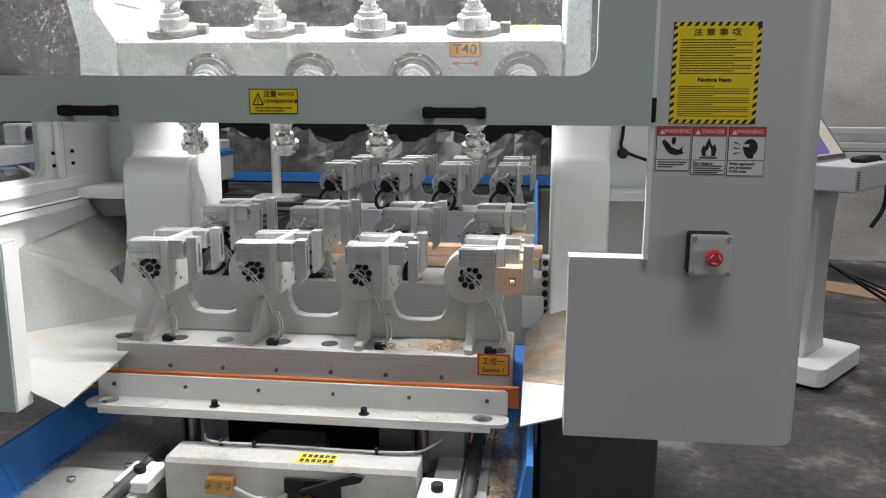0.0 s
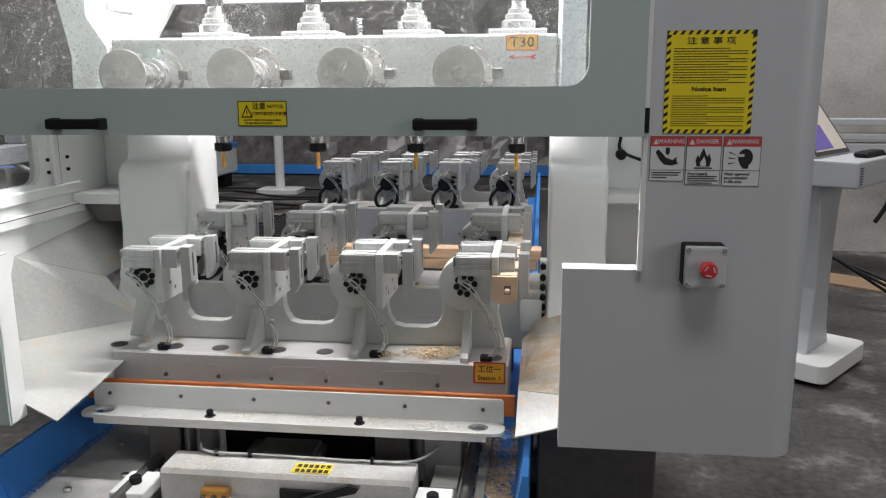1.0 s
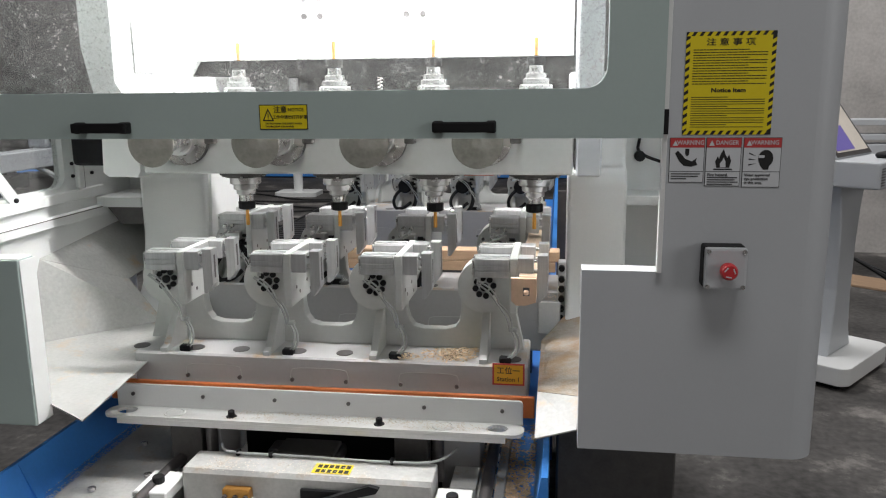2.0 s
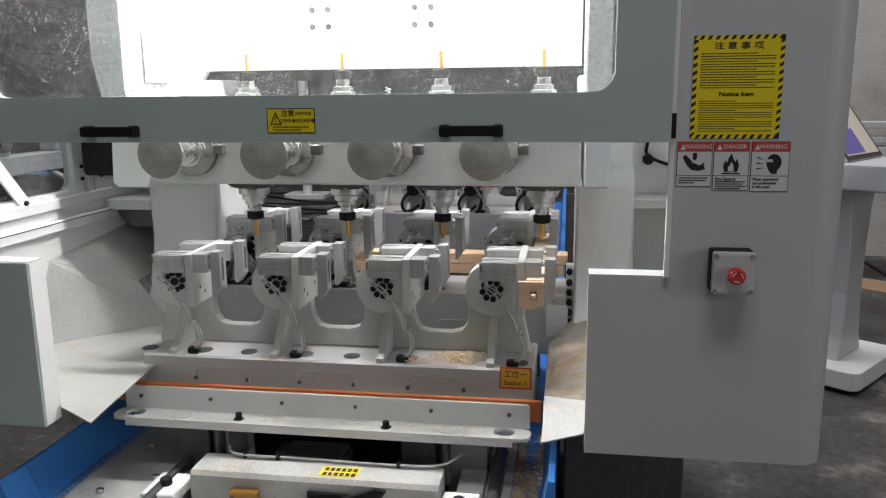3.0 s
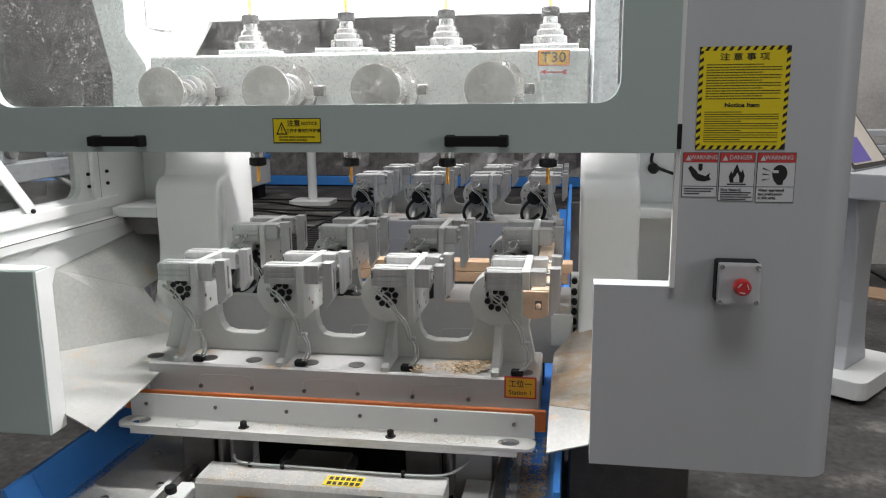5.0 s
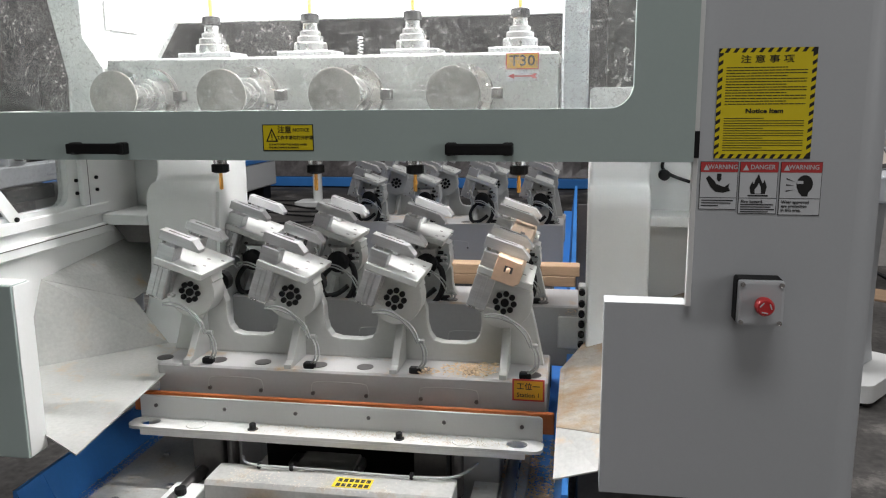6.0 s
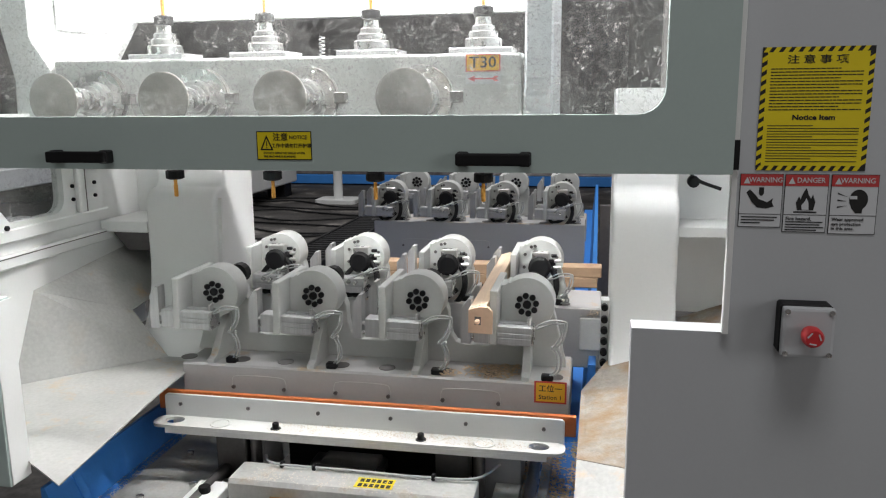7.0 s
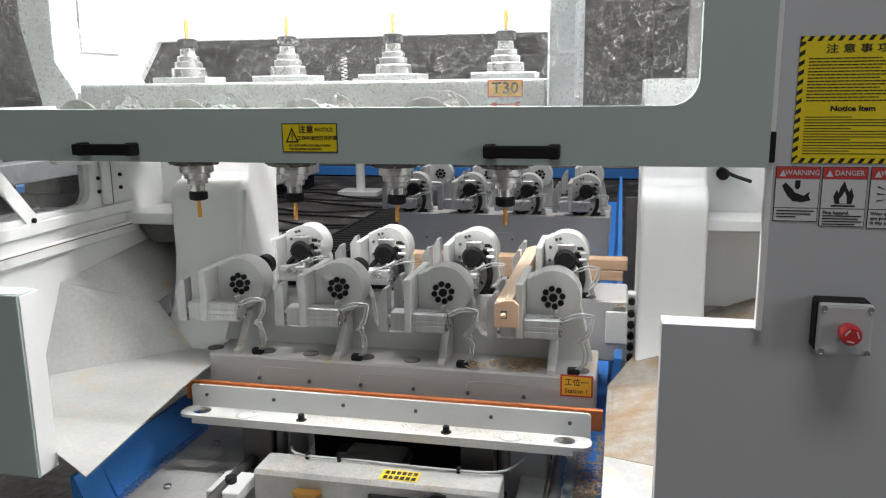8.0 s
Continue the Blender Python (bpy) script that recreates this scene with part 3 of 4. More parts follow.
def motor():
    """The still air joint on the clamp's back."""
    m = thing("rotary_air_joint", "black rotary air joint with hose on the clamp's hub", "air joint", "rotary air joints")
    part("body", lathe(bmesh.new(), (0, -0.075, -0.01), "y", [(0.035, 0), (0.04, -0.004), (0.04, -0.05), (0.03, -0.056)], 18), BLACK, m)
    part("block", Box(-0.028, 0.032, -0.115, -0.08, 0.012, 0.045, bev=0.003), STEEL, m)
    part("valve", Box(-0.01, 0.055, -0.10, -0.08, -0.02, 0.014, bev=0.004), BLACK, m)
    part("hose", Tube([(0.035, -0.10, -0.01), (0.055, -0.105, -0.04), (0.06, -0.11, -0.09), (0.04, -0.11, -0.14), (-0.01, -0.11, -0.19), (-0.04, -0.11, -0.215)], 0.011, 8), HOSE_SHADE_BLACK, m)
    part("hose", Tube([(-0.025, -0.10, -0.03), (-0.055, -0.108, -0.06), (-0.07, -0.112, -0.10), (-0.055, -0.112, -0.14), (-0.01, -0.105, -0.135), (0.03, -0.10, -0.105)], 0.0095, 8), HOSE_SHADE_BLACK, m)
    for k, (x, z) in enumerate(((0.040, 0.030), (0.050, 0.012), (0.046, -0.012))):
        part("nipple", Cyl((x, -0.098, z), "x", 0.0065, 0.020 + 0.004 * k, 10), STEEL if k else BLACK, m)
    return m


CLAMPS = []
first, second = rotary_clamp(True), rotary_clamp(False)
joint = motor()
used = set()
for row, (y, dz, src) in enumerate(((ROW1, 0, first), (ROW2, 0.012, second), (ROW3, 0.03, second), (ROW4, 0.03, first))):
    for x in UNIT_X:
        m = pose(x, y, AXLE + dz, 0, 0, 0)
        ob = src if src not in used else copy_thing(src, m)
        used.add(src)
        ob.matrix_basis = m
        CLAMPS.append((ob, x, y, AXLE + dz, row))
        if row in (1, 2):
            j = joint if joint not in used else copy_thing(joint, m)
            used.add(joint)
            j.matrix_basis = m

# hoses tied to the benches: a still lower end and an upper length that swings with the clamp
HOSES = []
for y, dz in ((ROW1, 0), (ROW2, 0.012), (ROW3, 0.03)):
    for x in UNIT_X:
        f = y - (0.07 if y == ROW1 else 0.135)
        k0 = 1.0 if y == ROW1 else 0.35
        h = thing("air_hose", "clear air tubes tied down to the bench", "air hose", "bench hoses", at=pose(0, 0, dz))
        for d in (0.0, 0.010):
            part("tube", Tube([(x + 0.083 + d, f, 0.925), (x + 0.095 + d, f + 0.004, 0.925 - 0.030 * k0), (x + 0.092 + d, f + 0.012, 0.925 - 0.070 * k0), (x + 0.070 + d, f + 0.03, 0.925 - 0.097 * k0), (x + 0.058 + d, f + 0.035, 0.925 - 0.103 * k0 + 0.001)], 0.0031, 6, 4), TUBE, h)
        part("tie", Box(x + 0.047, x + 0.083, f + 0.022, f + 0.046, 0.812 if y == ROW1 else 0.885, 0.832 if y == ROW1 else 0.903, bev=0.004), BLACK, h)
        part("clip", Box(x + 0.076, x + 0.102, f - 0.006, f + 0.006, 0.919, 0.931, bev=0.003), TUBE, h)
        links = []
        for k in range(2):
            bow = 0.013
            bm = bmesh.new()
            for d in (0.0, 0.010):
                tube(bm, [(0, 0, -d * 0.5), (0.022, -0.002, bow * 0.75 - d), (0.044, -0.003, bow - d), (0.066, -0.002, bow * 0.75 - d), (0.088, 0, -d * 0.5)], 0.0031, 6, 4)
            links.append(part("swinging_tube", bm, TUBE, h, "clear air tubes running up to the clamp"))
        HOSES.append((links, x, f))

# workpiece in the last pair of clamps
WORK = thing("workpiece", "planed beech bar with a slotted end held in the clamps", "wood bar")
part("bar", Prism([(-0.062, 0.107), (0.018, 0.107), (0.020, 0.125), (0.010, 0.155), (-0.062, 0.155)], "y", -0.115, 0.66, bev=0.002), WOOD, WORK)
part("end_face", Prism([(-0.060, 0.109), (0.016, 0.109), (0.018, 0.125), (0.008, 0.153), (-0.060, 0.153)], "y", -0.1165, -0.1155), WOOD_END, WORK)
part("end_block", Prism([(-0.060, 0.086), (0.006, 0.086), (0.019, 0.100), (0.019, 0.125), (0.009, 0.1555), (-0.060, 0.1555)], "y", -0.130, -0.1172, bev=0.002), WOOD_END, WORK)
# dark slips laid on the wood for the shade inside mortise and groove
part("mortise_mark", Box(-0.034, -0.010, -0.1312, -0.1304, 0.119, 0.137, bev=0), DARKSTEEL, WORK)
part("tenon", Box(-0.028, -0.016, -0.150, -0.1305, 0.121, 0.135, bev=0.003), WOOD_END, WORK)
part("groove_mark", Box(-0.03, -0.015, 0.10, 0.34, 0.1548, 0.1556, bev=0), DARKSTEEL, WORK)
WORK.matrix_basis = pose(UNIT_X[3], ROW1, AXLE)

# boards lying across behind the second bench
for z, x0, x1 in ((0.880, -1.02, 0.03), (0.923, -1.00, 0.045)):
    solo("board", Box(x0, x1, 3.12, 3.20, z, z + 0.042, bev=0.003), BOARD, "raw wooden board laid across the bed", "board", "boards")
cradle = thing("board_cradle", "dark steel cradle under the boards", "cradle")
for x in (-0.62, -0.1):
    part("stand", Box(x - 0.04, x + 0.04, 3.10, 3.22, 0.33, 0.880), DARKSTEEL, cradle)

# block with sawdust at the end of the second bench
blk = thing("end_block", "cream steel block with sawdust heaped on top", "steel block")
part("body", Box(-0.03, 0.05, ROW2 - 0.135, ROW2 - 0.02, 0.74, 0.86, bev=0.004), WHITE_DUSTY, blk)

# cable chain
chain = thing("cable_chain", "black plastic cable chain lying beside the bed", "cable chain")
part("tray", Box(-2.22, -1.80, 4.2, 8.4, 0.40, 0.455), DARKSTEEL, chain)
for x in (-2.17, -1.85):
    part("side_band", Box(x - 0.012, x + 0.012, 4.25, 8.3, 0.456, 0.52, bev=0.003), BLACK, chain)
link = None
for i in range(44):
    m = pose(-2.01, 4.3 + 0.09 * i, 0.50)
    if link is None:
        link = part("link", Box(-0.147, 0.147, -0.022, 0.022, -0.016, 0.016, bev=0.006), BLACK, chain, at=m)
    else:
        again(link, m)
for y in (4.4, 6.3, 8.2):
    part("stand", Box(-2.1, -1.92, y - 0.05, y + 0.05, 0, 0.40), DARKSTEEL, chain)

# ---- the moving gantry ----
gantry = thing("gantry", "grey-green and white moving gantry enclosure of a woodworking machine", "machine gantry")

# right and left front panels
n = 10
arc = [(0.590 + 0.062 * math.sin(radians(90 * k / n)), 1.917 - 0.062 * math.cos(radians(90 * k / n))) for k in range(n + 1)]
rp = [(0.093, 0.735), (0.590, 0.735), (0.590, 2.7), (0.2745, 2.7), (0.2745, 1.187), (0.093, 1.187)]
right = part("front_panel", Prism(rp, "y", 1.855, 1.915), PAINT_GREY, gantry, "pale grey cabinet front with stickers")
smooth(part("rounded_side", Prism(arc + [(0.652, 2.9), (0.61, 2.9), (0.61, 1.93), (0.59, 1.915)], "z", 0.735, 2.7), PAINT_GREY, gantry))
left = part("front_panel", Prism([(-1.80, 0.742), (-1.325, 0.742), (-1.325, 1.192), (-1.80, 1.192)], "y", 1.797, 1.862, bev=0.004), PAINT, gantry, "grey-green side panel with a folded edge")
part("panel_edge", Box(-1.3245, -1.3225, 1.803, 1.866, 0.745, 1.19, bev=0.001), WHITE, gantry)
part("panel_top", Box(-1.79, -1.326, 1.803, 1.86, 1.1925, 1.1945, bev=0.001), WHITE, gantry)

# sliding hood with its window
win = rounded(-1.40, 0.138, 1.607, 2.42, 0.05, 6)
outer = rounded(-1.92, 0.262, 1.497, 2.7, 0.004, 6)
hood = part("hood", framed(bmesh.new(), outer, win, 1.822, 1.850), PAINT, gantry, "grey-green enamelled hood frame with a wide window")
pane = part("window_pane", Box(-1.42, 0.16, 1.8515, 1.8555, 1.59, 2.44, bev=0), PANE, hood, "dust-speckled clear window pane")
pane.visible_shadow = False
part("seal", Box(0.2625, 0.2735, 1.84, 1.86, 1.187, 2.7, bev=0.001), WHITE, gantry)
part("latch", Box(0.263, 0.2738, 1.832, 1.8395, 1.505, 1.56, bev=0.001), BLACK, gantry)


def handle(x0, x1):
    z = 1.5245
    h = part("handle", Box(x0, x1, 1.785, 1.797, z - 0.012, z + 0.012, bev=0.004, seg=2), BLACK, hood, "black plastic bridge handle")
    for x in (x0, x1 - 0.022):
        part("foot", Box(x, x + 0.022, 1.797, 1.8215, z - 0.014, z + 0.0135, bev=0.003), BLACK, h)


handle(-1.132, -0.993)
handle(-0.250, -0.107)

# notice on the hood
st = part("hood_sticker", Box(-0.667, -0.549, 1.8206, 1.8214, 1.519, 1.577, bev=0), INK, gantry, "yellow notice sticker with warning triangle")
part("face", Box(-0.665, -0.551, 1.8200, 1.8205, 1.521, 1.575, bev=0), YELLOW, st)
part("triangle", framed(bmesh.new(), [(-0.659, 1.539), (-0.631, 1.539), (-0.645, 1.569)], [(-0.6550, 1.5415), (-0.635, 1.5415), (-0.645, 1.563)], 1.8194, 1.8199), INK, st)
part("mark", Box(-0.6460, -0.644, 1.8194, 1.8199, 1.547, 1.557, bev=0), INK, st)
part("mark", Box(-0.6460, -0.644, 1.8194, 1.8199, 1.543, 1.545, bev=0), INK, st)
words("注意", 0.0165, INK, st, (-0.615, 1.8196, 1.5645))
words("NOTICE", 0.0105, INK, st, (-0.577, 1.8196, 1.5645))
words("工作中请勿打开护罩", 0.0095, INK, st, (-0.592, 1.8196, 1.5475))
words("DO NOT OPEN THE SHIELD WHEN", 0.0056, INK, st, (-0.608, 1.8196, 1.533))
words("THE MACHINE IS RUNNING", 0.0056, INK, st, (-0.618, 1.8196, 1.526))

# big notice on the right panel
Y0 = 1.8540
big = part("notice_sticker", Box(0.306, 0.495, Y0 - 0.0005, Y0 + 0.0005, 1.503, 1.725, bev=0), INK, gantry, "yellow notice sheet with black striped border")
part("face", Box(0.315, 0.486, Y0 - 0.0012, Y0 - 0.0007, 1.512, 1.716, bev=0), YELLOW, big)
bm = bmesh.new()
def stripe(bm, x, z, dx, dz):
    sh = 0.006
    if dx:
        q = [(x, z), (x + dx, z), (x + dx + sh, z + 0.009), (x + sh, z + 0.009)]
    else:
        q = [(x, z), (x + 0.009, z + sh), (x + 0.009, z + dz + sh), (x, z + dz)]
    bm.faces.new([bm.verts.new((a, Y0 - 0.0010, c)) for a, c in q])
for i in range(11):
    for z in (1.503, 1.716):
        stripe(bm, 0.307 + 0.0165 * i, z, 0.009, 0)
for i in range(12):
    for x in (0.306, 0.486):
        stripe(bm, x, 1.512 + 0.0168 * i, 0, 0.009)
part("border_stripe", bm, YELLOW, big)
words("注 意 事 項", 0.0165, INK, big, (0.400, Y0 - 0.0015, 1.702), squeeze=1.3)
words("Notice Item", 0.0125, INK, big, (0.400, Y0 - 0.0015, 1.5995), squeeze=1.2, heavy=0.035)
bm = bmesh.new()
rng = random.Random(4)
for i in range(14):
    z = 1.6865 - 0.0056 * i
    x = 0.322
    end = 0.478 if i % 3 else 0.44
    while x < end:
        w = rng.uniform(0.004, 0.012)
        box(bm, x, min(x + w, end), Y0 - 0.0017, Y0 - 0.0013, z - 0.0009, z + 0.0009, bev=0)
        x += w + 0.0012
for i in range(14):
    z = 1.585 - 0.005 * i
    end = 0.478 if i % 4 else 0.40
    box(bm, 0.322, end, Y0 - 0.0017, Y0 - 0.0013, z - 0.0007, z + 0.0006, bev=0)
part("print_bar", bm, INK, big)


def warning(x0, x1, z0, head, lines, kind):
    z1 = 1.4965
    w = part("warning_sticker", Box(x0, x1, Y0 - 0.0005, Y0 + 0.0005, z0, z1, bev=0), INK, gantry, "white warning sticker with red heading and pictogram")
    part("face", Box(x0 + 0.0012, x1 - 0.0012, Y0 - 0.0011, Y0 - 0.0007, z0 + 0.0012, z1 - 0.001, bev=0), PAPER, w)
    part("heading", Box(x0 + 0.001, x1 - 0.001, Y0 - 0.0016, Y0 - 0.0012, z1 - 0.022, z1 - 0.001, bev=0), RED, w)
    part("rule", Box(x0 + 0.001, x1 - 0.001, Y0 - 0.0016, Y0 - 0.0012, z1 - 0.076, z1 - 0.075, bev=0), INK, w)
    words(head, 0.0135, PAPER, w, (x0 + 0.045, Y0 - 0.002, z1 - 0.0115), squeeze=0.9)
    bm = bmesh.new()
    bm.faces.new([bm.verts.new((a, Y0 - 0.0019, c)) for a, c in ((x0 + 0.006, z1 - 0.018), (x0 + 0.018, z1 - 0.018), (x0 + 0.012, z1 - 0.006))])
    part("triangle", bm, PAPER, w)
    cx, cz = (x0 + x1) / 2, z1 - 0.049
    def sign(pts):
        bm = bmesh.new()
        bm.faces.new([bm.verts.new((cx + a, Y0 - 0.0016, cz + c)) for a, c in pts])
        part("pictogram", bm, INK, w)
    if kind == "pinch":
        sign([(-0.026, 0.014), (-0.02, 0.02), (-0.008, 0.008), (-0.004, 0.002), (0.012, -0.004), (0.022, 0.004), (0.02, -0.004), (0.024, -0.012), (0.01, -0.016), (-0.006, -0.014), (-0.016, -0.004)])
        sign([(-0.004, 0.024), (0.005, 0.024), (0.005, 0.012), (0.002, 0.008), (-0.001, 0.008), (-0.004, 0.012)])
    elif kind == "fire":
        sign([(-0.014, -0.018), (-0.017, -0.004), (-0.012, 0.008), (-0.009, 0.002), (-0.006, 0.012), (0.0, 0.024), (0.005, 0.010), (0.009, 0.004), (0.012, 0.012), (0.017, -0.003), (0.014, -0.018)])
        bm = bmesh.new()
        bm.faces.new([bm.verts.new((cx + a, Y0 - 0.0019, cz + c)) for a, c in ((-0.006, -0.017), (-0.007, -0.009), (-0.002, -0.002), (0.001, 0.005), (0.005, -0.004), (0.006, -0.017))])
        part("flame_gap", bm, PAPER, w)
        sign([(-0.02, -0.023), (0.02, -0.023), (0.02, -0.020), (-0.02, -0.020)])
    else:
        sign([(0.008 + 0.016 * math.cos(radians(a)), 0.003 + 0.019 * math.sin(radians(a))) for a in range(-60, 235, 20)] + [(-0.004, -0.012), (0.004, -0.022), (0.015, -0.022)])
        bm = bmesh.new()
        box(bm, cx - 0.007, cx + 0.005, Y0 - 0.0023, Y0 - 0.0018, cz + 0.004, cz + 0.010, bev=0)
        part("goggle", bm, PAPER, w)
        for k in range(3):
            bm = bmesh.new()
            bm.faces.new([bm.verts.new((cx + a, Y0 - 0.0016, cz + c)) for a, c in ((-0.028, 0.016 - 0.013 * k), (-0.011, 0.008 - 0.008 * k), (-0.028, 0.013 - 0.013 * k))])
            part("ray", bm, INK, w)
    for k, (s, size) in enumerate(lines):
        words(s, size, INK, w, (x0 + 0.005, Y0 - 0.002, z1 - 0.083 - 0.0085 * k), align="LEFT")


warning(0.281, 0.357, 1.396, "WARNING", [("", 0.004)], "pinch")
warning(0.360, 0.436, 1.388, "DANGER", [("Fire hazard.", 0.0095)], "fire")
warning(0.440, 0.521, 1.386, "WARNING", [("Wear approved", 0.0085), ("eye protection", 0.0085), ("in this area.", 0.0085)], "eye")
bm = bmesh.new()
for x0, x1, zz in ((0.286, 0.35, 1.4155), (0.286, 0.345, 1.4100), (0.286, 0.32, 1.4045), (0.365, 0.43, 1.4075), (0.365, 0.425, 1.4025), (0.365, 0.432, 1.3975), (0.365, 0.42, 1.3925)):
    box(bm, x0, x1, Y0 - 0.002, Y0 - 0.0016, zz - 0.001, zz + 0.001, bev=0)
part("print_bar", bm, INK, gantry)

# emergency stop
es = part("emergency_stop", Box(0.360, 0.452, 1.812, 1.8545, 1.162, 1.258, bev=0.004), BLACK, gantry, "emergency stop box with red mushroom button")
part("lid", Box(0.3605, 0.4515, 1.792, 1.8115, 1.1625, 1.2575, bev=0.006, seg=2), PAINT_GREY, es)
smooth(part("button", lathe(bmesh.new(), (0.408, 1.7915, 1.210), "y", [(0.015, 0), (0.015, -0.012), (0.0185, -0.014), (0.0185, -0.028), (0.015, -0.034)], 28), REDPLASTIC, es))
for a in (20, 140, 260):
    part("arrow", Box(-0.006, 0.006, 0, 0.001, -0.0012, 0.0012, bev=0), PAPER, es, at=pose(0.408 + 0.010 * math.cos(radians(a)), 1.7565, 1.210 + 0.010 * math.sin(radians(a)), 0, 90 - a, 0))
for x in (0.368, 0.444):
    for z in (1.170, 1.250):
        part("screw", Cyl((x, 1.792, z), "y", 0.005, -0.002, 10), STEEL, es)


# columns
def column(x0, x1):
    prof = [(2.885, 1.66), (2.885, 1.36), (2.88, 1.345), (2.87, 1.335)]
    for k in range(9):
        a = radians(90 * k / 8)
        prof.append((2.865 - 0.07 * math.sin(a), 1.333 - 0.07 * (1 - math.cos(a))))
    prof += [(2.795, 1.20), (2.797, 1.08), (2.785, 0.99), (2.755, 0.90), (2.70, 0.82), (2.62, 0.755), (2.62, 0.70), (3.12, 0.70), (3.12, 1.66)]
    return smooth(part("column", Prism(prof, "x", x0, x1, bev=0.016, seg=4), WHITE, gantry, "white enamelled cast gantry column"))


column(-1.536, -1.275)
column(0.067, 0.271)
part("column_base", Box(-1.56, -1.30, 2.70, 3.15, 0.62, 0.699), WHITE, gantry)
part("column_base", Box(0.10, 0.28, 2.70, 3.15, 0.62, 0.699), WHITE, gantry)
# added dark box in place of the black shadow on the floor here
part("shadow_block", Box(0.045, 0.42, 2.42, 3.40, 0.012, 0.619, bev=0.006), GREYSTEEL, gantry, "dark box standing in for the black shadow under the cabinet")
part("gusset_plate", Prism([(2.83, 1.30), (3.11, 0.95), (3.45, 0.70), (2.80, 0.70), (2.80, 1.0)], "x", -1.276, -1.262), WHITE, gantry)
part("bolt_strip", Box(0.040, 0.0665, 2.78, 2.83, 0.70, 1.00, bev=0.003), WHITE, gantry)
bc = part("bolt", Cyl((0, 0, 0), "y", 0.011, -0.02, 10), BLACK, gantry, at=pose(0.052, 2.779, 0.98))
for k in range(7):
    again(bc, pose(0.052, 2.779, 0.94 - 0.036 * k))

# side wall with window, back panels, shelves
bm = bmesh.new()
so = [(y, z) for y, z in rounded(1.906, 3.05, 1.02, 1.60, 0.004, 6)]
si = [(y, z) for y, z in rounded(1.95, 2.62, 1.275, 1.57, 0.05, 6)]
framed(bm, so, si, -0.02, 0.02)
sw = part("side_wall", bm, WHITE, gantry, "white side wall with a round-cornered window", at=Matrix.Translation((-1.74, 0, 0)) @ Matrix.Rotation(math.pi / 2, 4, "Z") @ Matrix.Diagonal((1, -1, 1, 1)))
sp = part("side_pane", Box(-1.743, -1.739, 1.94, 2.63, 1.265, 1.58, bev=0), PANE, gantry, "dust-speckled side window pane")
sp.visible_shadow = False
for z, d in ((1.240, 0.014), (1.165, 0.022)):
    part("wall_rib", Box(-1.7195, -1.7195 + d, 1.91, 2.84, z - 0.02, z + 0.02, bev=0.004), WHITE, gantry)
part("wall_post", Box(-1.7195, -1.70, 2.675, 2.712, 1.262, 1.595, bev=0.004), WHITE, gantry)
# dark strip laid on the wall for the shaded gap beside the post
part("gap_strip", Box(-1.7195, -1.7175, 2.714, 2.738, 1.225, 1.595, bev=0), GREYSTEEL, gantry)
part("wall_seam", Box(-1.6973, -1.6965, 1.92, 2.83, 1.176, 1.179, bev=0), GREYSTEEL, gantry)
part("window_strut", Prism([(2.13, 1.47), (2.19, 1.47), (2.375, 1.25), (2.315, 1.25)], "x", -1.7185, -1.710, bev=0.002), WHITE, gantry)
part("knob", Cyl((-1.7095, 2.33, 1.266), "x", 0.008, 0.010, 10), BLACK, gantry)
for y, z in ((2.66, 1.31), (2.66, 1.355), (2.78, 1.31), (2.78, 1.355)):
    part("knob", Cyl((-1.7195, y, z), "x", 0.0065, 0.010, 10), BLACK, gantry)
part("back_panel", Box(-1.76, -1.537, 3.055, 3.08, 0.9, 1.62), WHITE, gantry)
part("back_panel", Box(0.272, 0.60, 3.05, 3.08, 0.9, 1.75), WHITE, gantry)
part("shelf", Box(-1.72, -1.538, 2.80, 3.049, 1.175, 1.215), WHITE, gantry)
part("shelf", Box(0.272, 0.599, 2.88, 3.049, 1.19, 1.225), WHITE, gantry)
part("shelf_front", Prism([(-1.72, 1.174), (-1.538, 1.174), (-1.538, 1.10), (-1.66, 1.10)], "y", 2.86, 2.875), DARKSTEEL, gantry)
part("switch_cord", Tube([(0.33, 3.03, 1.75), (0.33, 3.03, 1.45), (0.33, 3.03, 1.37), (0.42, 3.02, 1.33)], 0.006), BLACK, gantry)
part("switch", lathe(bmesh.new(), (0.33, 3.0, 1.355), "y", [(0.012, 0), (0.02, 0.005), (0.02, 0.03)], 12), BLACK, gantry)

# dust aprons
def sheet(pts, mat, label, t=0.004):
    bm = bmesh.new()
    up = [bm.verts.new(p) for p in pts]
    dn = [bm.verts.new((p[0], p[1], p[2] - t)) for p in pts]
    bm.faces.new(up)
    bm.faces.new(list(reversed(dn)))
    for i in range(len(pts)):
        j = (i + 1) % len(pts)
        bm.faces.new((up[i], dn[i], dn[j], up[j]))
    return part("apron", bm, mat, gantry, label)


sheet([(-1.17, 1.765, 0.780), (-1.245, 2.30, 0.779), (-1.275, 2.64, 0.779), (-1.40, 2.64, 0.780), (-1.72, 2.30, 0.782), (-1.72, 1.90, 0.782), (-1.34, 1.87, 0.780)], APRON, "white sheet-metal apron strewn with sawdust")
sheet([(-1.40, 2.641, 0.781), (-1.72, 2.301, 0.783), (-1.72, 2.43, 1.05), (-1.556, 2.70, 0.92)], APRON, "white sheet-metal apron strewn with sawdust")
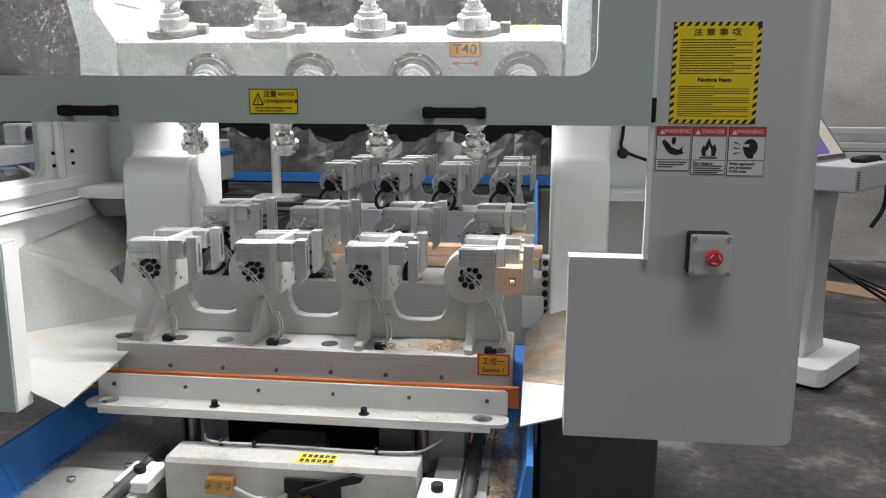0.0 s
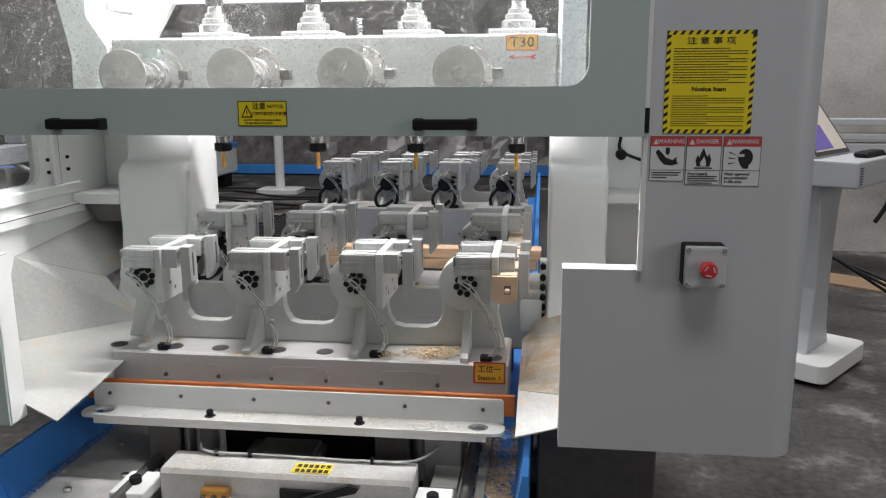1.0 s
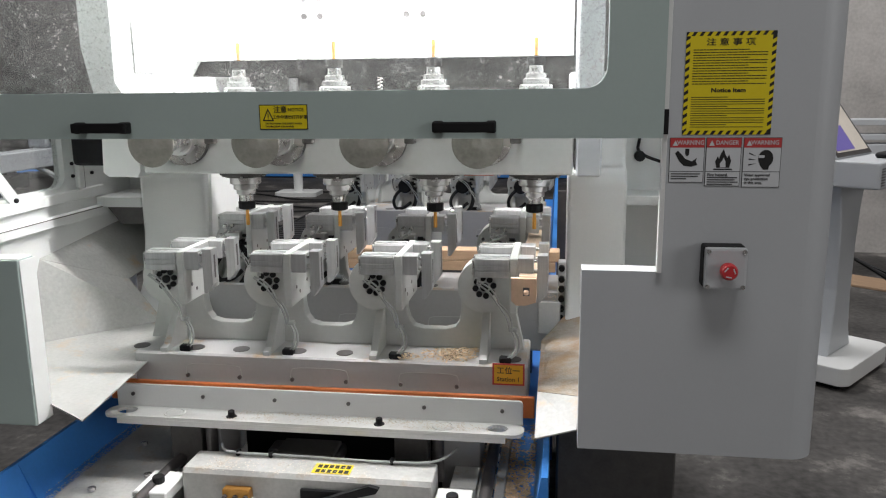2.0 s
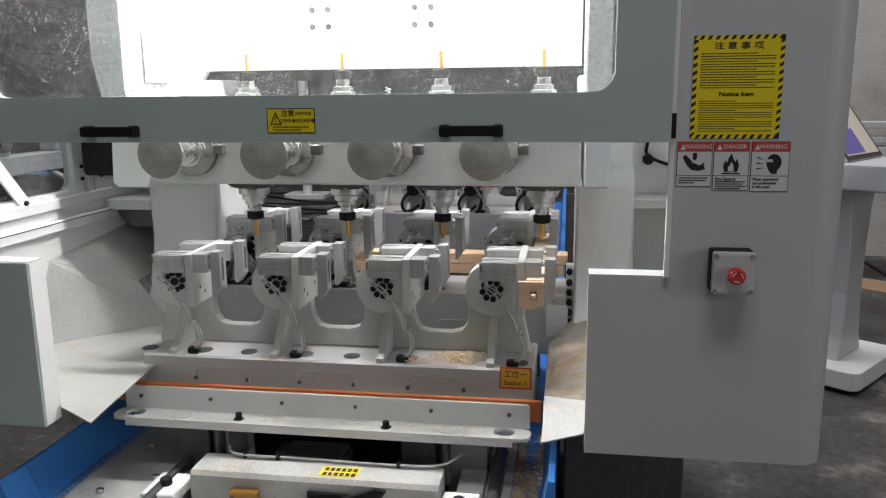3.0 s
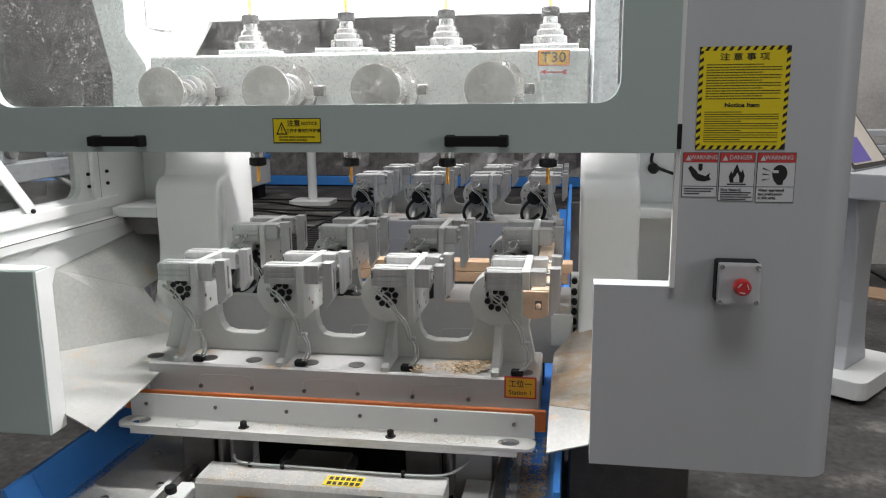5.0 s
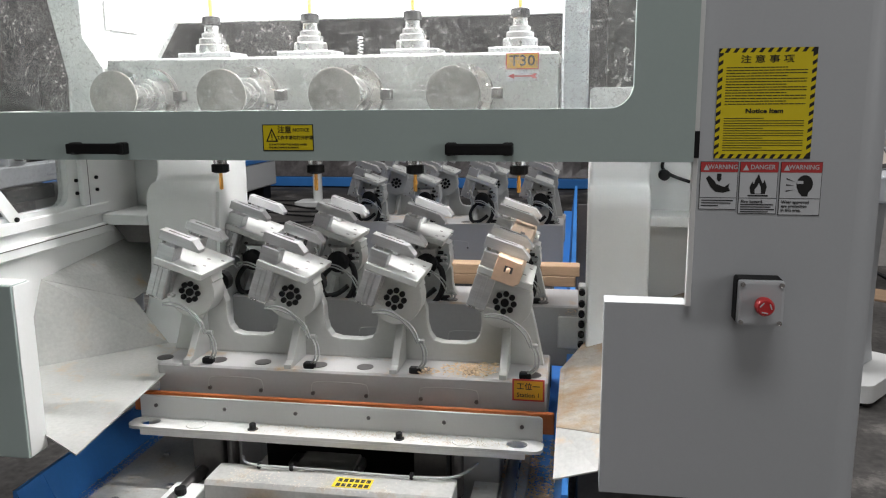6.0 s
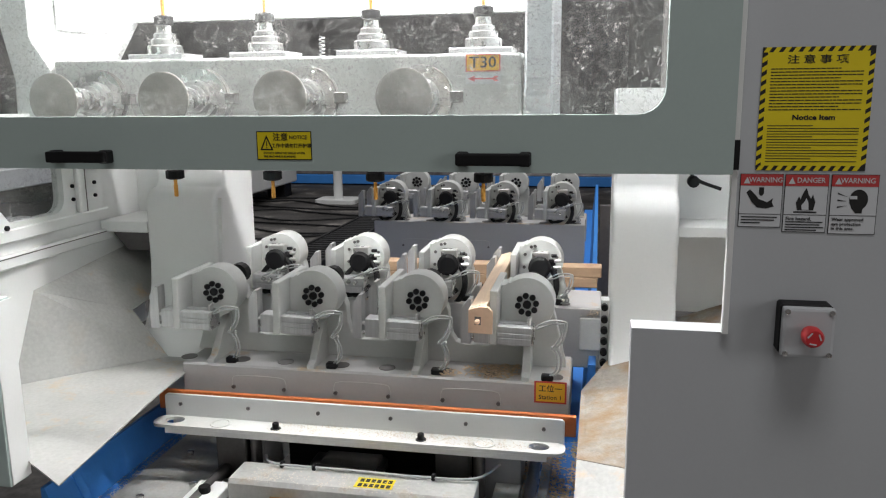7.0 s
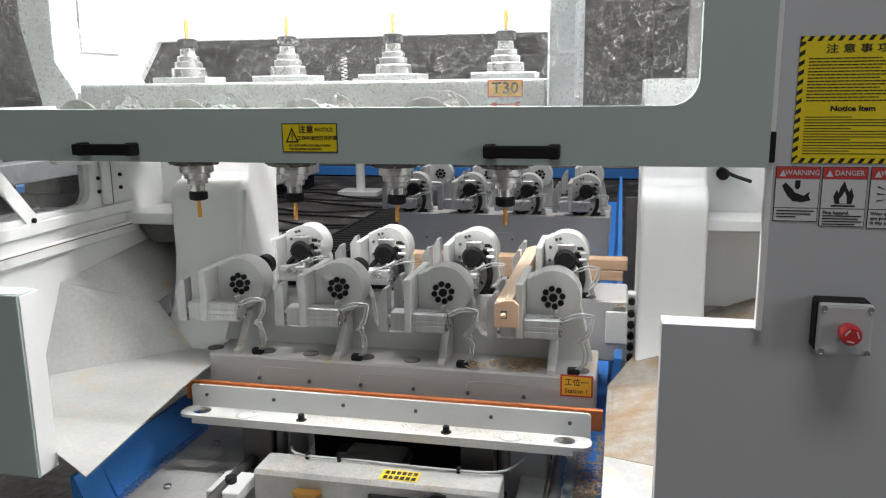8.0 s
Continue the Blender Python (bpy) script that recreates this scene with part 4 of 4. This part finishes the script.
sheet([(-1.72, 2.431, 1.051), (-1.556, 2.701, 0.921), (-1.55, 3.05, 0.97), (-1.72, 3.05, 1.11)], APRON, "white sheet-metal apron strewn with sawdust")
part("wall_foot", Box(-1.725, -1.721, 1.90, 3.04, 0.78, 1.10, bev=0), WHITE, gantry)
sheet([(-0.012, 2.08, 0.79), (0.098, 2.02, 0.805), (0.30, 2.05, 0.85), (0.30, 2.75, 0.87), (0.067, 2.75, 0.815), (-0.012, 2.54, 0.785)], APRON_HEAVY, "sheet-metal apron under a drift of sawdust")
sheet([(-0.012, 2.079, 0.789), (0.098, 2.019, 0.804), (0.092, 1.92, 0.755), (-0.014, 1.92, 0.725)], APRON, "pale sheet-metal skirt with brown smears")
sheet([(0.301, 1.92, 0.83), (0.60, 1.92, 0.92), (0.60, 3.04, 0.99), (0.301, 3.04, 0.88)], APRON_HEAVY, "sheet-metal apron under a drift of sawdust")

# out of view above the window: light tube, crossbeam, roof and shade added to block light
part("roof", Box(-1.92, 0.64, 1.86, 2.62, 2.66, 2.70), WHITE, gantry)
part("crossbeam", Box(-1.9, 0.62, 3.12, 3.30, 2.66, 2.95, bev=0.01), WHITE, gantry)
part("light_tube", Box(-1.25, 0.10, 2.475, 2.515, 2.36, 2.38, bev=0), LED, gantry, "white glowing light tube")
part("unseen_light_shade", Box(-1.40, 0.15, 2.42, 2.60, 2.40, 2.42), WHITE, gantry)
part("hood_sill", Box(-1.92, 0.262, 1.857, 1.985, 1.575, 1.592, bev=0.002), PAINT, gantry)

# ---- turret and its carriage ----
TZ, TX, TY = 1.645, -0.635, 2.62
carriage = thing("turret_carriage", "white carriage with cheeks carrying the spindle turret", "machine carriage")
part("back_plate", Prism([(-0.80, 0.10), (-0.79, 0.10), (-0.685, 0.262), (0.715, 0.262), (0.715, 0.66), (-0.80, 0.66)], "y", 0.285, 0.32, bev=0.004), WHITE, carriage)
part("cheek", Prism([(-0.86, -0.115), (-0.84, -0.13), (-0.735, -0.13), (-0.724, -0.11), (-0.724, 0.09), (-0.787, 0.187), (-0.78, 1.0), (-0.90, 1.0), (-0.899, 0.297), (-0.851, 0.061)], "y", -0.122, 0.284, bev=0.004), WHITE, carriage)
part("hatch", Box(-0.7795, -0.776, 0.0, 0.20, 0.22, 0.40, bev=0.001), WHITE, carriage)
part("cheek", Box(0.722, 0.80, -0.122, 0.284, -0.12, 1.0, bev=0.006), PAINT_GREY, carriage)
part("drive_motor", Box(-1.02, -0.862, -0.05, 0.12, -0.10, 0.08, bev=0.02, seg=3), BLACK, carriage)
for x in (-0.26, -0.20, 0.12, 0.18):
    for z in (0.415, 0.475):
        part("bolt", Cyl((x, 0.285, z), "y", 0.011, -0.004, 12), DARKSTEEL, carriage)
part("spring", Tube([(0.035 + 0.009 * math.cos(k * 0.9), 0.20 + 0.009 * math.sin(k * 0.9), 0.118 + 0.0017 * k) for k in range(46)], 0.0022, 5, 2), STEEL, carriage)

turret = thing("spindle_turret", "grey four-sided turret with sixteen motor spindles", "spindle turret")
part("turret_beam", Box(-0.714, 0.714, -0.117, 0.117, -0.117, 0.117, bev=0.008, seg=2), CASTING, turret)
for x in (-0.7165, 0.7165):
    part("end_plate", Box(min(x, x - 0.004 * (1 if x < 0 else -1)), max(x, x - 0.004 * (1 if x < 0 else -1)), -0.10, 0.10, -0.10, 0.10, bev=0.001), STEEL, turret)
BASE = [(0.064, 0.117), (0.064, 0.134), (0.062, 0.136), (0.053, 0.136), (0.053, 0.172), (0.050, 0.175), (0.040, 0.176), (0.040, 0.188), (0.037, 0.190), (0.030, 0.191), (0.030, 0.203), (0.028, 0.205), (0.021, 0.206), (0.020, 0.222)]
TOP = [(0.053, 0.117), (0.053, 0.160), (0.050, 0.163), (0.042, 0.164), (0.042, 0.180), (0.040, 0.182), (0.033, 0.183), (0.033, 0.197), (0.030, 0.199), (0.024, 0.200), (0.022, 0.222)]
# side of the turret (turn about x): 0 up, 90 near, 180 down, 270 far; with the third tool set near
for side, turn in (("up", 0), ("near", 90), ("down", 180), ("far", 270)):
    R = Matrix.Rotation(radians(turn), 4, "X")
    for i in range(4):
        x = (-0.405 if side in ("up", "down") else -0.56) + 0.3325 * i
        at = R @ Matrix.Translation((x, 0, 0))
        sp = smooth(part("spindle", lathe(bmesh.new(), (0, 0, 0), "z", TOP if side in ("up", "down") else BASE, 32), STEEL, turret, "turned steel motor spindle", at=at))
        if side in ("near", "far"):
            part("flange", lathe(bmesh.new(), (0, 0, 0), "z", [(0.0645, 0.1178), (0.088, 0.1178), (0.088, 0.136), (0.084, 0.139), (0.0645, 0.139)], 36), GREYSTEEL, sp, "dull dark bolted flange")
            part("flange_ring", lathe(bmesh.new(), (0, 0, 0), "z", [(0.080, 0.1392), (0.087, 0.1392), (0.087, 0.1405), (0.080, 0.1405)], 36), STEEL, sp)
            for k in range(6):
                part("screw", Cyl((0.073 * math.cos(k + 0.3), 0.073 * math.sin(k + 0.3), 0.1392), "z", 0.005, 0.004, 8), STEEL, sp)
            part("clamp_lug", Box(0.082, 0.116, -0.016, 0.016, 0.119, 0.150, bev=0.003), GREYSTEEL, sp)
        else:
            if side == "up":
                part("mount_plate", Box(-0.090, 0.090, -0.065, 0.065, 0.1175, 0.135, bev=0.002), ALU, sp)
            else:
                part("mount_plate", lathe(bmesh.new(), (0, 0, 0.1175), "z", [(0.084, 0), (0.086, 0.002), (0.086, 0.012), (0.072, 0.014), (0.070, 0.020), (0.0535, 0.020)], 36), GREYSTEEL, sp, "dull dark round flange")
                for k in range(6):
                    part("screw", Cyl((0.078 * math.cos(k * 1.047 + 0.3), 0.078 * math.sin(k * 1.047 + 0.3), 0.1305), "z", 0.005, 0.005, 8), STEEL, sp)
        if side in ("up", "down"):
            part("collet_nut", lathe(bmesh.new(), (0, 0, 0.2225), "z", [(0.024, 0), (0.029, 0.003), (0.029, 0.026), (0.020, 0.030)], 14), BLACK, sp)
            part("cutter", lathe(bmesh.new(), (0, 0, 0.2526), "z", [(0.0055, 0), (0.0055, 0.018), (0.0065, 0.020), (0.0065, 0.054), (0.005, 0.056)], 12), CARBIDE, sp, "orange coated router cutter")
        elif side == "near":
            smooth(part("arbor", lathe(bmesh.new(), (0, 0, 0.2225), "z", [(0.036, 0), (0.036, 0.03), (0.030, 0.034), (0.030, 0.06), (0.022, 0.064), (0.022, 0.09), (0.014, 0.094), (0.014, 0.115)], 28), STEEL, sp))
            smooth(part("disc", lathe(bmesh.new(), (0, 0, 0.336), "z", [(0.072, 0), (0.074, 0.002), (0.074, 0.007), (0.069, 0.010), (0.026, 0.010), (0.018, 0.014), (0.010, 0.014)], 40), DISC, sp, "round grinding disc"))
        else:
            part("cutter_head", lathe(bmesh.new(), (0, 0, 0.2225), "z", [(0.03, 0), (0.034, 0.003), (0.034, 0.03), (0.046, 0.031), (0.046, 0.055), (0.03, 0.056), (0.03, 0.074), (0.026, 0.076)], 24), STEEL, sp, "stepped round cutter head")
# face numbers and arrows
def plaque(turn, text, dx=0.0):
    R = Matrix.Rotation(radians(turn), 4, "X") @ Matrix.Translation((dx, 0, 0))
    q = part("tool_sticker", Box(0.560, 0.656, -0.1184, -0.1174, 0.067, 0.114, bev=0), RED, turret, "amber number sticker", at=R)
    part("face", Box(0.563, 0.653, -0.1190, -0.1185, 0.070, 0.111, bev=0), STICKER_ORANGE, q)
    words(text, 0.043, INK, q, (0.608, -0.1195, 0.0905), squeeze=1.1)
    a = part("arrow_plate", Box(0.560, 0.656, -0.1184, -0.1174, 0.034, 0.062, bev=0), PAPER, turret, at=R)
    bm = bmesh.new()
    bm.faces.new([bm.verts.new((x, -0.1190, z)) for x, z in ((0.566, 0.048), (0.585, 0.056), (0.585, 0.050), (0.635, 0.050), (0.640, 0.055), (0.652, 0.055), (0.645, 0.048), (0.652, 0.041), (0.640, 0.041), (0.635, 0.046), (0.585, 0.046), (0.585, 0.040))])
    part("arrow", bm, RED, a)


plaque(0, "T30")
plaque(90, "T40", -0.19)

# ---- round about ----
# console on its pedestal
con = thing("control_console", "grey control console with tilted screen on a pedestal", "control console", at=pose(1.57, 4.60, 0, 0, 0, 52))
part("base", Prism(rounded(-0.32, 0.32, -0.23, 0.30, 0.06, 6), "z", 0.03, 0.13, bev=0.006), WHITE, con)
part("foot", Box(-0.28, 0.28, -0.18, 0.25, 0, 0.03), BLACK, con)
ped = [(-0.17, 0.13), (0.15, 0.13), (0.11, 0.25), (0.09, 0.45), (0.10, 0.75), (0.13, 0.95), (0.17, 1.08), (-0.19, 1.08), (-0.14, 0.85), (-0.12, 0.5), (-0.14, 0.25)]
part("pedestal", Prism(ped, "y", -0.07, 0.13, bev=0.012, seg=3), PAINT_GREY, con)
part("desk", Box(-0.27, 0.27, -0.28, 0.16, 1.08, 1.22, bev=0.015, seg=3), PAINT_GREY, con)
scr = part("screen_case", Box(-0.25, 0.25, 0.0, 0.05, 0.0, 0.37, bev=0.008), PAINT_GREY, con, "grey screen housing", at=pose(0, -0.06, 1.225, -36, 0, 0))
part("bezel", Box(-0.245, 0.245, -0.004, -0.0005, 0.005, 0.365, bev=0.001), DARKSTEEL, scr)
part("screen", Box(-0.215, 0.215, -0.007, -0.0045, 0.03, 0.33, bev=0), SCREEN_TAN, scr)
part("screen_window", Box(-0.215, 0.03, -0.009, -0.0072, 0.04, 0.19, bev=0), SCREEN_BLUE, scr)
part("scanner", Box(-0.02, 0.25, -0.24, -0.16, 1.221, 1.25, bev=0.01), BLACK, con)
part("red_grip", Box(0.271, 0.34, -0.15, -0.09, 1.13, 1.17, bev=0.01), REDPLASTIC, con)
part("coil_cord", Tube([(0.25, -0.20, 1.235), (0.30, -0.24, 1.20), (0.33, -0.26, 1.08), (0.31, -0.26, 0.95), (0.26, -0.22, 0.84)], 0.012), HOSE_SHADE_BLACK, con)
for k in range(7):
    part("vent", Box(-0.26, -0.21, -0.2825, -0.2805, 1.10 + 0.014 * k, 1.106 + 0.014 * k, bev=0), DARKSTEEL, con)

# rail along the concrete wall
rl = thing("wall_rail", "white aluminium rail machine along the concrete wall", "rail")
for z, h in ((1.00, 0.12), (1.15, 0.05), (1.27, 0.05)):
    part("profile", Box(1.4, 8.5, 6.9, 7.1, z, z + h, bev=0.004), PAINT_GREY, rl)
for x in (1.9, 4.5, 7.5):
    part("leg", Box(x - 0.06, x + 0.06, 6.92, 7.08, 0, 1.0), PAINT_GREY, rl)

# far stand with round foot
pole = thing("pole_stand", "white pole on a flat square foot", "pole stand")
part("foot", Prism(rounded(-4.25, -3.60, 11.45, 11.95, 0.08, 5), "z", 0, 0.06), WHITE, pole)
part("pole", Cyl((-3.93, 11.7, 0.06), "z", 0.07, 1.7, 18), WHITE, pole)

# long blue machine far behind
far = thing("blue_machine", "long blue machine bed covered with crumpled plastic sheet", "machine")
part("beam", Box(-9, 0.4, 14.0, 14.6, 0.02, 0.19, bev=0.01), BLUE, far)
bm = bmesh.new()
N = 60
vs = [[bm.verts.new((-9 + 9.4 * i / N, 14.05 + 0.5 * j / 8, 0.20 + (0.62 + 0.12 * math.sin(i * 0.7) + 0.2 * noise.noise(Vector((i * 0.6, j, 0)))) * min(1, j / 4))) for j in range(9)] for i in range(N + 1)]
for i in range(N):
    for j in range(8):
        bm.faces.new((vs[i][j], vs[i + 1][j], vs[i + 1][j + 1], vs[i][j + 1]))
part("cover_sheet", bm, PLASTIC_SHEET, far)
for x in (-8, -5, -2):
    part("foot", Box(x - 0.1, x + 0.1, 14.1, 14.5, 0, 0.019, bev=0.002), BLUE, far)

nb = thing("neighbour_machine", "white machine with dark heads standing beside the gantry", "machine")
part("top_beam", Box(-3.75, -3.6, 3.2, 6.8, 1.08, 1.21, bev=0.008), PAINT_GREY, nb)
part("body", Box(-4.3, -3.95, 3.0, 6.6, 0.30, 0.78, bev=0.02), BEAM, nb)
part("blue_rail", Box(-4.9, -4.32, 2.6, 6.2, 0.90, 0.96, bev=0.01), BLUE, nb)
part("white_rail", Box(-3.94, -3.62, 2.6, 4.8, 0.76, 0.84, bev=0.01), WHITE, nb)
part("lower_rail", Box(-3.94, -3.5, 2.6, 4.9, 0.60, 0.66, bev=0.01), PAINT_GREY, nb)
part("head", Box(-4.1, -3.7, 4.9, 5.7, 0.79, 1.0, bev=0.03, seg=2), GREYSTEEL, nb)
part("head_plate", Box(-3.9, -3.62, 4.55, 5.05, 0.96, 1.06, bev=0.01), BLACK, nb)
for y in (4.0, 4.7, 5.35):
    part("motor", Box(-3.76, -3.62, y - 0.09, y + 0.09, 1.2105, 1.36, bev=0.02, seg=2), PAINT_GREY, nb)
    part("motor_cap", Cyl((-3.62, y, 1.29), "x", 0.05, 0.04, 16), BLACK, nb)
    part("knob", Cyl((-3.68, y + 0.2, 1.079), "z", 0.02, -0.03, 10), BLACK, nb)
for y in (3.2, 4.9, 6.4):
    part("leg", Box(-4.2, -4.05, y - 0.1, y + 0.1, 0, 0.30), WHITE, nb)
    part("post", Box(-3.75, -3.64, y - 0.05, y + 0.05, 0, 1.08), GREYSTEEL, nb)
part("hose", Tube([(-3.66, 5.2, 1.08), (-3.55, 5.25, 1.0), (-3.6, 5.35, 0.9), (-3.72, 5.4, 0.86)], 0.018), TUBE, nb)

lb = thing("low_machine", "low white machine with blue edge and black feet", "machine")
part("body", Box(-6.4, -4.95, 9.4, 12.6, 0.22, 0.62, bev=0.02), WHITE, lb)
part("blue_edge", Box(-6.4, -4.94, 9.38, 12.62, 0.621, 0.70, bev=0.01), BLUE, lb)
part("deck", Box(-6.4, -5.0, 9.4, 12.6, 0.701, 0.86, bev=0.02), WHITE, lb)
for x in (-6.2, -5.15):
    for y in (9.6, 12.3):
        part("foot", Box(x - 0.15, x + 0.15, y - 0.15, y + 0.15, 0, 0.22), BLACK, lb)
solo("floor_board", Box(-0.6, 0.6, -0.18, 0.18, 0, 0.02, bev=0.003), BOARD, "tan wooden board lying on the floor by the console", "board", at=pose(2.75, 6.55, 0, 0, 0, -38))
for k in range(3):
    solo("floor_cable", Tube([(1.9, 6.0 + 0.12 * k, 0.5), (2.2, 5.9 + 0.1 * k, 0.34), (2.55, 5.8, 0.12 + 0.04 * k), (2.8, 5.6 + 0.1 * k, 0.015), (3.3, 5.5, 0.015)], 0.012, 6, 6), HOSE_SHADE_BLACK, "black cable hanging down to the floor", "cable", "floor cables")
hc = thing("hose_coil", "black hose looped beside the bed", "hose")
part("loop", Tube([(0.10 + 0.012 * math.sin(a * 0.9), 3.75 + 0.10 * math.cos(a), 1.02 + 0.10 * math.sin(a)) for a in [0.35 * k for k in range(40)]], 0.009, 6, 2), HOSE_SHADE_BLACK, hc)
part("drop", Tube([(0.10, 3.85, 1.02), (0.11, 3.9, 0.8), (0.10, 3.85, 0.45), (0.10, 3.7, 0.02)], 0.012, 6, 6), HOSE_SHADE_BLACK, hc)
part("hook", Box(0.033, 0.10, 3.74, 3.76, 0.70, 1.13, bev=0.003), DARKSTEEL, hc)

# cables on the floor
rng = random.Random(9)
for k in range(9):
    y = 8.2 + 0.45 * k
    pts = [(-5.5 + 0.9 * i + rng.uniform(-0.2, 0.2), y + rng.uniform(-0.3, 0.3), 0.02) for i in range(6)]
    solo("floor_cable", Tube(pts, 0.014, 6, 5), HOSE_SHADE_BLACK, "black cable lying loose on the floor", "cable", "floor cables")


# ---- sawdust ----
CHIP = material("fresh_sawdust", (0.64, 0.49, 0.33), 0.8, var=0.3, scale=60, bump=0)
DUST = material("pale_wood_dust", (0.66, 0.60, 0.52), 0.85, var=0.15, scale=60, bump=0)


def sawdust(name, label, x0, x1, y0, y1, z, count, size, clumps, seed, rise=0.0, mat=None):
    rng = random.Random(seed)
    spots = [(rng.uniform(x0, x1), rng.uniform(y0, y1)) for _ in range(clumps)]
    verts, faces = [], []
    while len(faces) < count:
        cx, cy = rng.choice(spots)
        x, y = rng.gauss(cx, (x1 - x0) / (clumps + 2)), rng.gauss(cy, (y1 - y0) / 5)
        if not (x0 < x < x1 and y0 < y < y1):
            continue
        a, r, w = rng.uniform(0, 6.28), size * rng.uniform(0.5, 1.5), size * rng.uniform(0.25, 0.6)
        h = z + rng.uniform(0.0005, 0.003) + rise * rng.random() * max(0.0, 1 - math.hypot((x - cx) * 8, (y - cy) * 12))
        c, s2, k = math.cos(a), math.sin(a), len(verts)
        for p, q, lift in ((-r, -w, 0), (r, -w, rng.uniform(0, size * 0.6)), (r, w, 0.0), (-r, w, rng.uniform(0, size * 0.6))):
            verts.append((x + p * c - q * s2, y + p * s2 + q * c, h + lift))
        faces.append((k, k + 1, k + 2, k + 3))
    me = bpy.data.meshes.new(name)
    me.from_pydata(verts, [], faces)
    me.materials.append(mat or CHIP)
    return tagged(new(name, me), label, "sawdust", kind="stuff")


sawdust("sawdust", "loose sawdust on the guard ledge", -0.95, -0.10, 2.085, 2.148, 0.657, 900, 0.0024, 9, 1, 0, DUST)
sawdust("sawdust", "curled wood chips on the clamp bench", -0.44, -0.20, ROW1 - 0.055, ROW1 + 0.07, 0.812, 420, 0.006, 5, 2, 0.008)
sawdust("sawdust", "heap of wood chips on the steel block", -0.028, 0.048, ROW2 - 0.133, ROW2 - 0.022, 0.860, 420, 0.006, 3, 3, 0.03)
sawdust("sawdust", "wood chips in the blue trough", -0.10, -0.02, 1.96, 2.6, 0.460, 1500, 0.005, 8, 4, 0.01)
sawdust("sawdust", "fine pale dust in the blue trough", -1.434, -1.39, 1.80, 2.9, 0.460, 1200, 0.0025, 14, 5, 0, DUST)
sawdust("sawdust", "wood chips on the deck plate", -0.18, -0.105, 1.95, 2.5, 0.4755, 500, 0.005, 6, 6)
sawdust("sawdust", "wood chips on the drive housing", -0.95, -0.32, 1.95, 2.06, 0.5605, 400, 0.0022, 9, 7, 0, DUST)


# ---- movement ----
def motions():
    travel = [(0, 0), (5.15, 0), (5.35, 0.012), (5.6, 0.062), (6.0, 0.130), (6.5, 0.214), (6.9, 0.283), (7.05, 0.304), (7.2, 0.308), (8, 0.308)]
    lift = [(0, 1.648), (0.8, 1.648), (1.0, 1.645), (1.25, 1.622), (1.5, 1.594), (1.8, 1.506), (2.0, 1.455), (2.2, 1.430), (2.5, 1.412), (2.8, 1.412), (3.1, 1.447), (3.3, 1.484), (3.5, 1.519), (4.0, 1.565), (4.25, 1.615), (4.5, 1.645), (5.0, 1.645), (6, 1.643), (7.5, 1.638), (7.7, 1.62), (8.0, 1.547)]
    cross = [(0, 0), (5.15, 0), (5.35, -0.01), (5.6, -0.05), (6.0, -0.111), (6.5, -0.191), (6.9, -0.258), (7.05, -0.278), (7.2, -0.283), (8, -0.283)]
    index = [(0, -74), (0.1, -64), (0.2, -50), (0.3, -36), (0.4, -24), (0.5, -14), (0.6, -6), (0.7, -2), (0.8, 0), (8, 0)]
    roll = [(0, -90), (5.2, -90), (5.4, -82), (5.6, -63), (5.8, -41), (6.0, -19), (6.2, 5), (6.4, 28), (6.6, 49), (6.8, 68), (6.95, 84), (7.05, 90), (8, 90)]

    def at(rows, t):
        return float(np.interp(t, [r[0] for r in rows], [r[1] for r in rows]))

    times = sorted({t for rows in (travel, lift, cross, index) for t, _ in rows})
    walk(gantry, [(t, pose(0, -d, 0)) for t, d in travel])
    walk(carriage, [(t, pose(TX + at(cross, t), TY - at(travel, t), at(lift, t))) for t in times])
    walk(turret, [(t, pose(TX + at(cross, t), TY - at(travel, t), at(lift, t), at(index, t))) for t in times])
    for ob, x, y, z, row in CLAMPS:
        walk(ob, [(t, pose(x, y, z, 0, -a, 0)) for t, a in roll])
    L = 0.088
    for links, x, f in HOSES:
        upper, lower = [], []
        for t, a in roll:
            c, q = math.cos(radians(a)), math.sin(radians(a))
            e = max(0.0, -q)
            fx, fz = -0.045 * c + (0.034 - 0.022 * e) * q, -(0.045 - 0.010 * e) * q - 0.034 * c
            ex, ez = 0.086, 0.925 - AXLE
            chord = min(math.hypot(ex - fx, ez - fz), 2 * L - 0.002)
            mx, mz = (fx + ex) / 2, (fz + ez) / 2
            h = math.sqrt(L * L - chord * chord / 4)
            nx, nz = -(ez - fz) / chord, (ex - fx) / chord
            kx, kz = mx + nx * h, mz + nz * h
            upper.append((t, pose(x + fx, f - 0.012, AXLE + fz, 0, -math.degrees(math.atan2(kz - fz, kx - fx)), 0)))
            lower.append((t, pose(x + kx, f - 0.012, AXLE + kz, 0, -math.degrees(math.atan2(ez - kz, ex - kx)), 0)))
        walk(links[0], upper)
        walk(links[1], lower)
    walk(WORK, [(t, pose(UNIT_X[3], ROW1, AXLE, 0, -a, 0)) for t, a in roll])


motions()
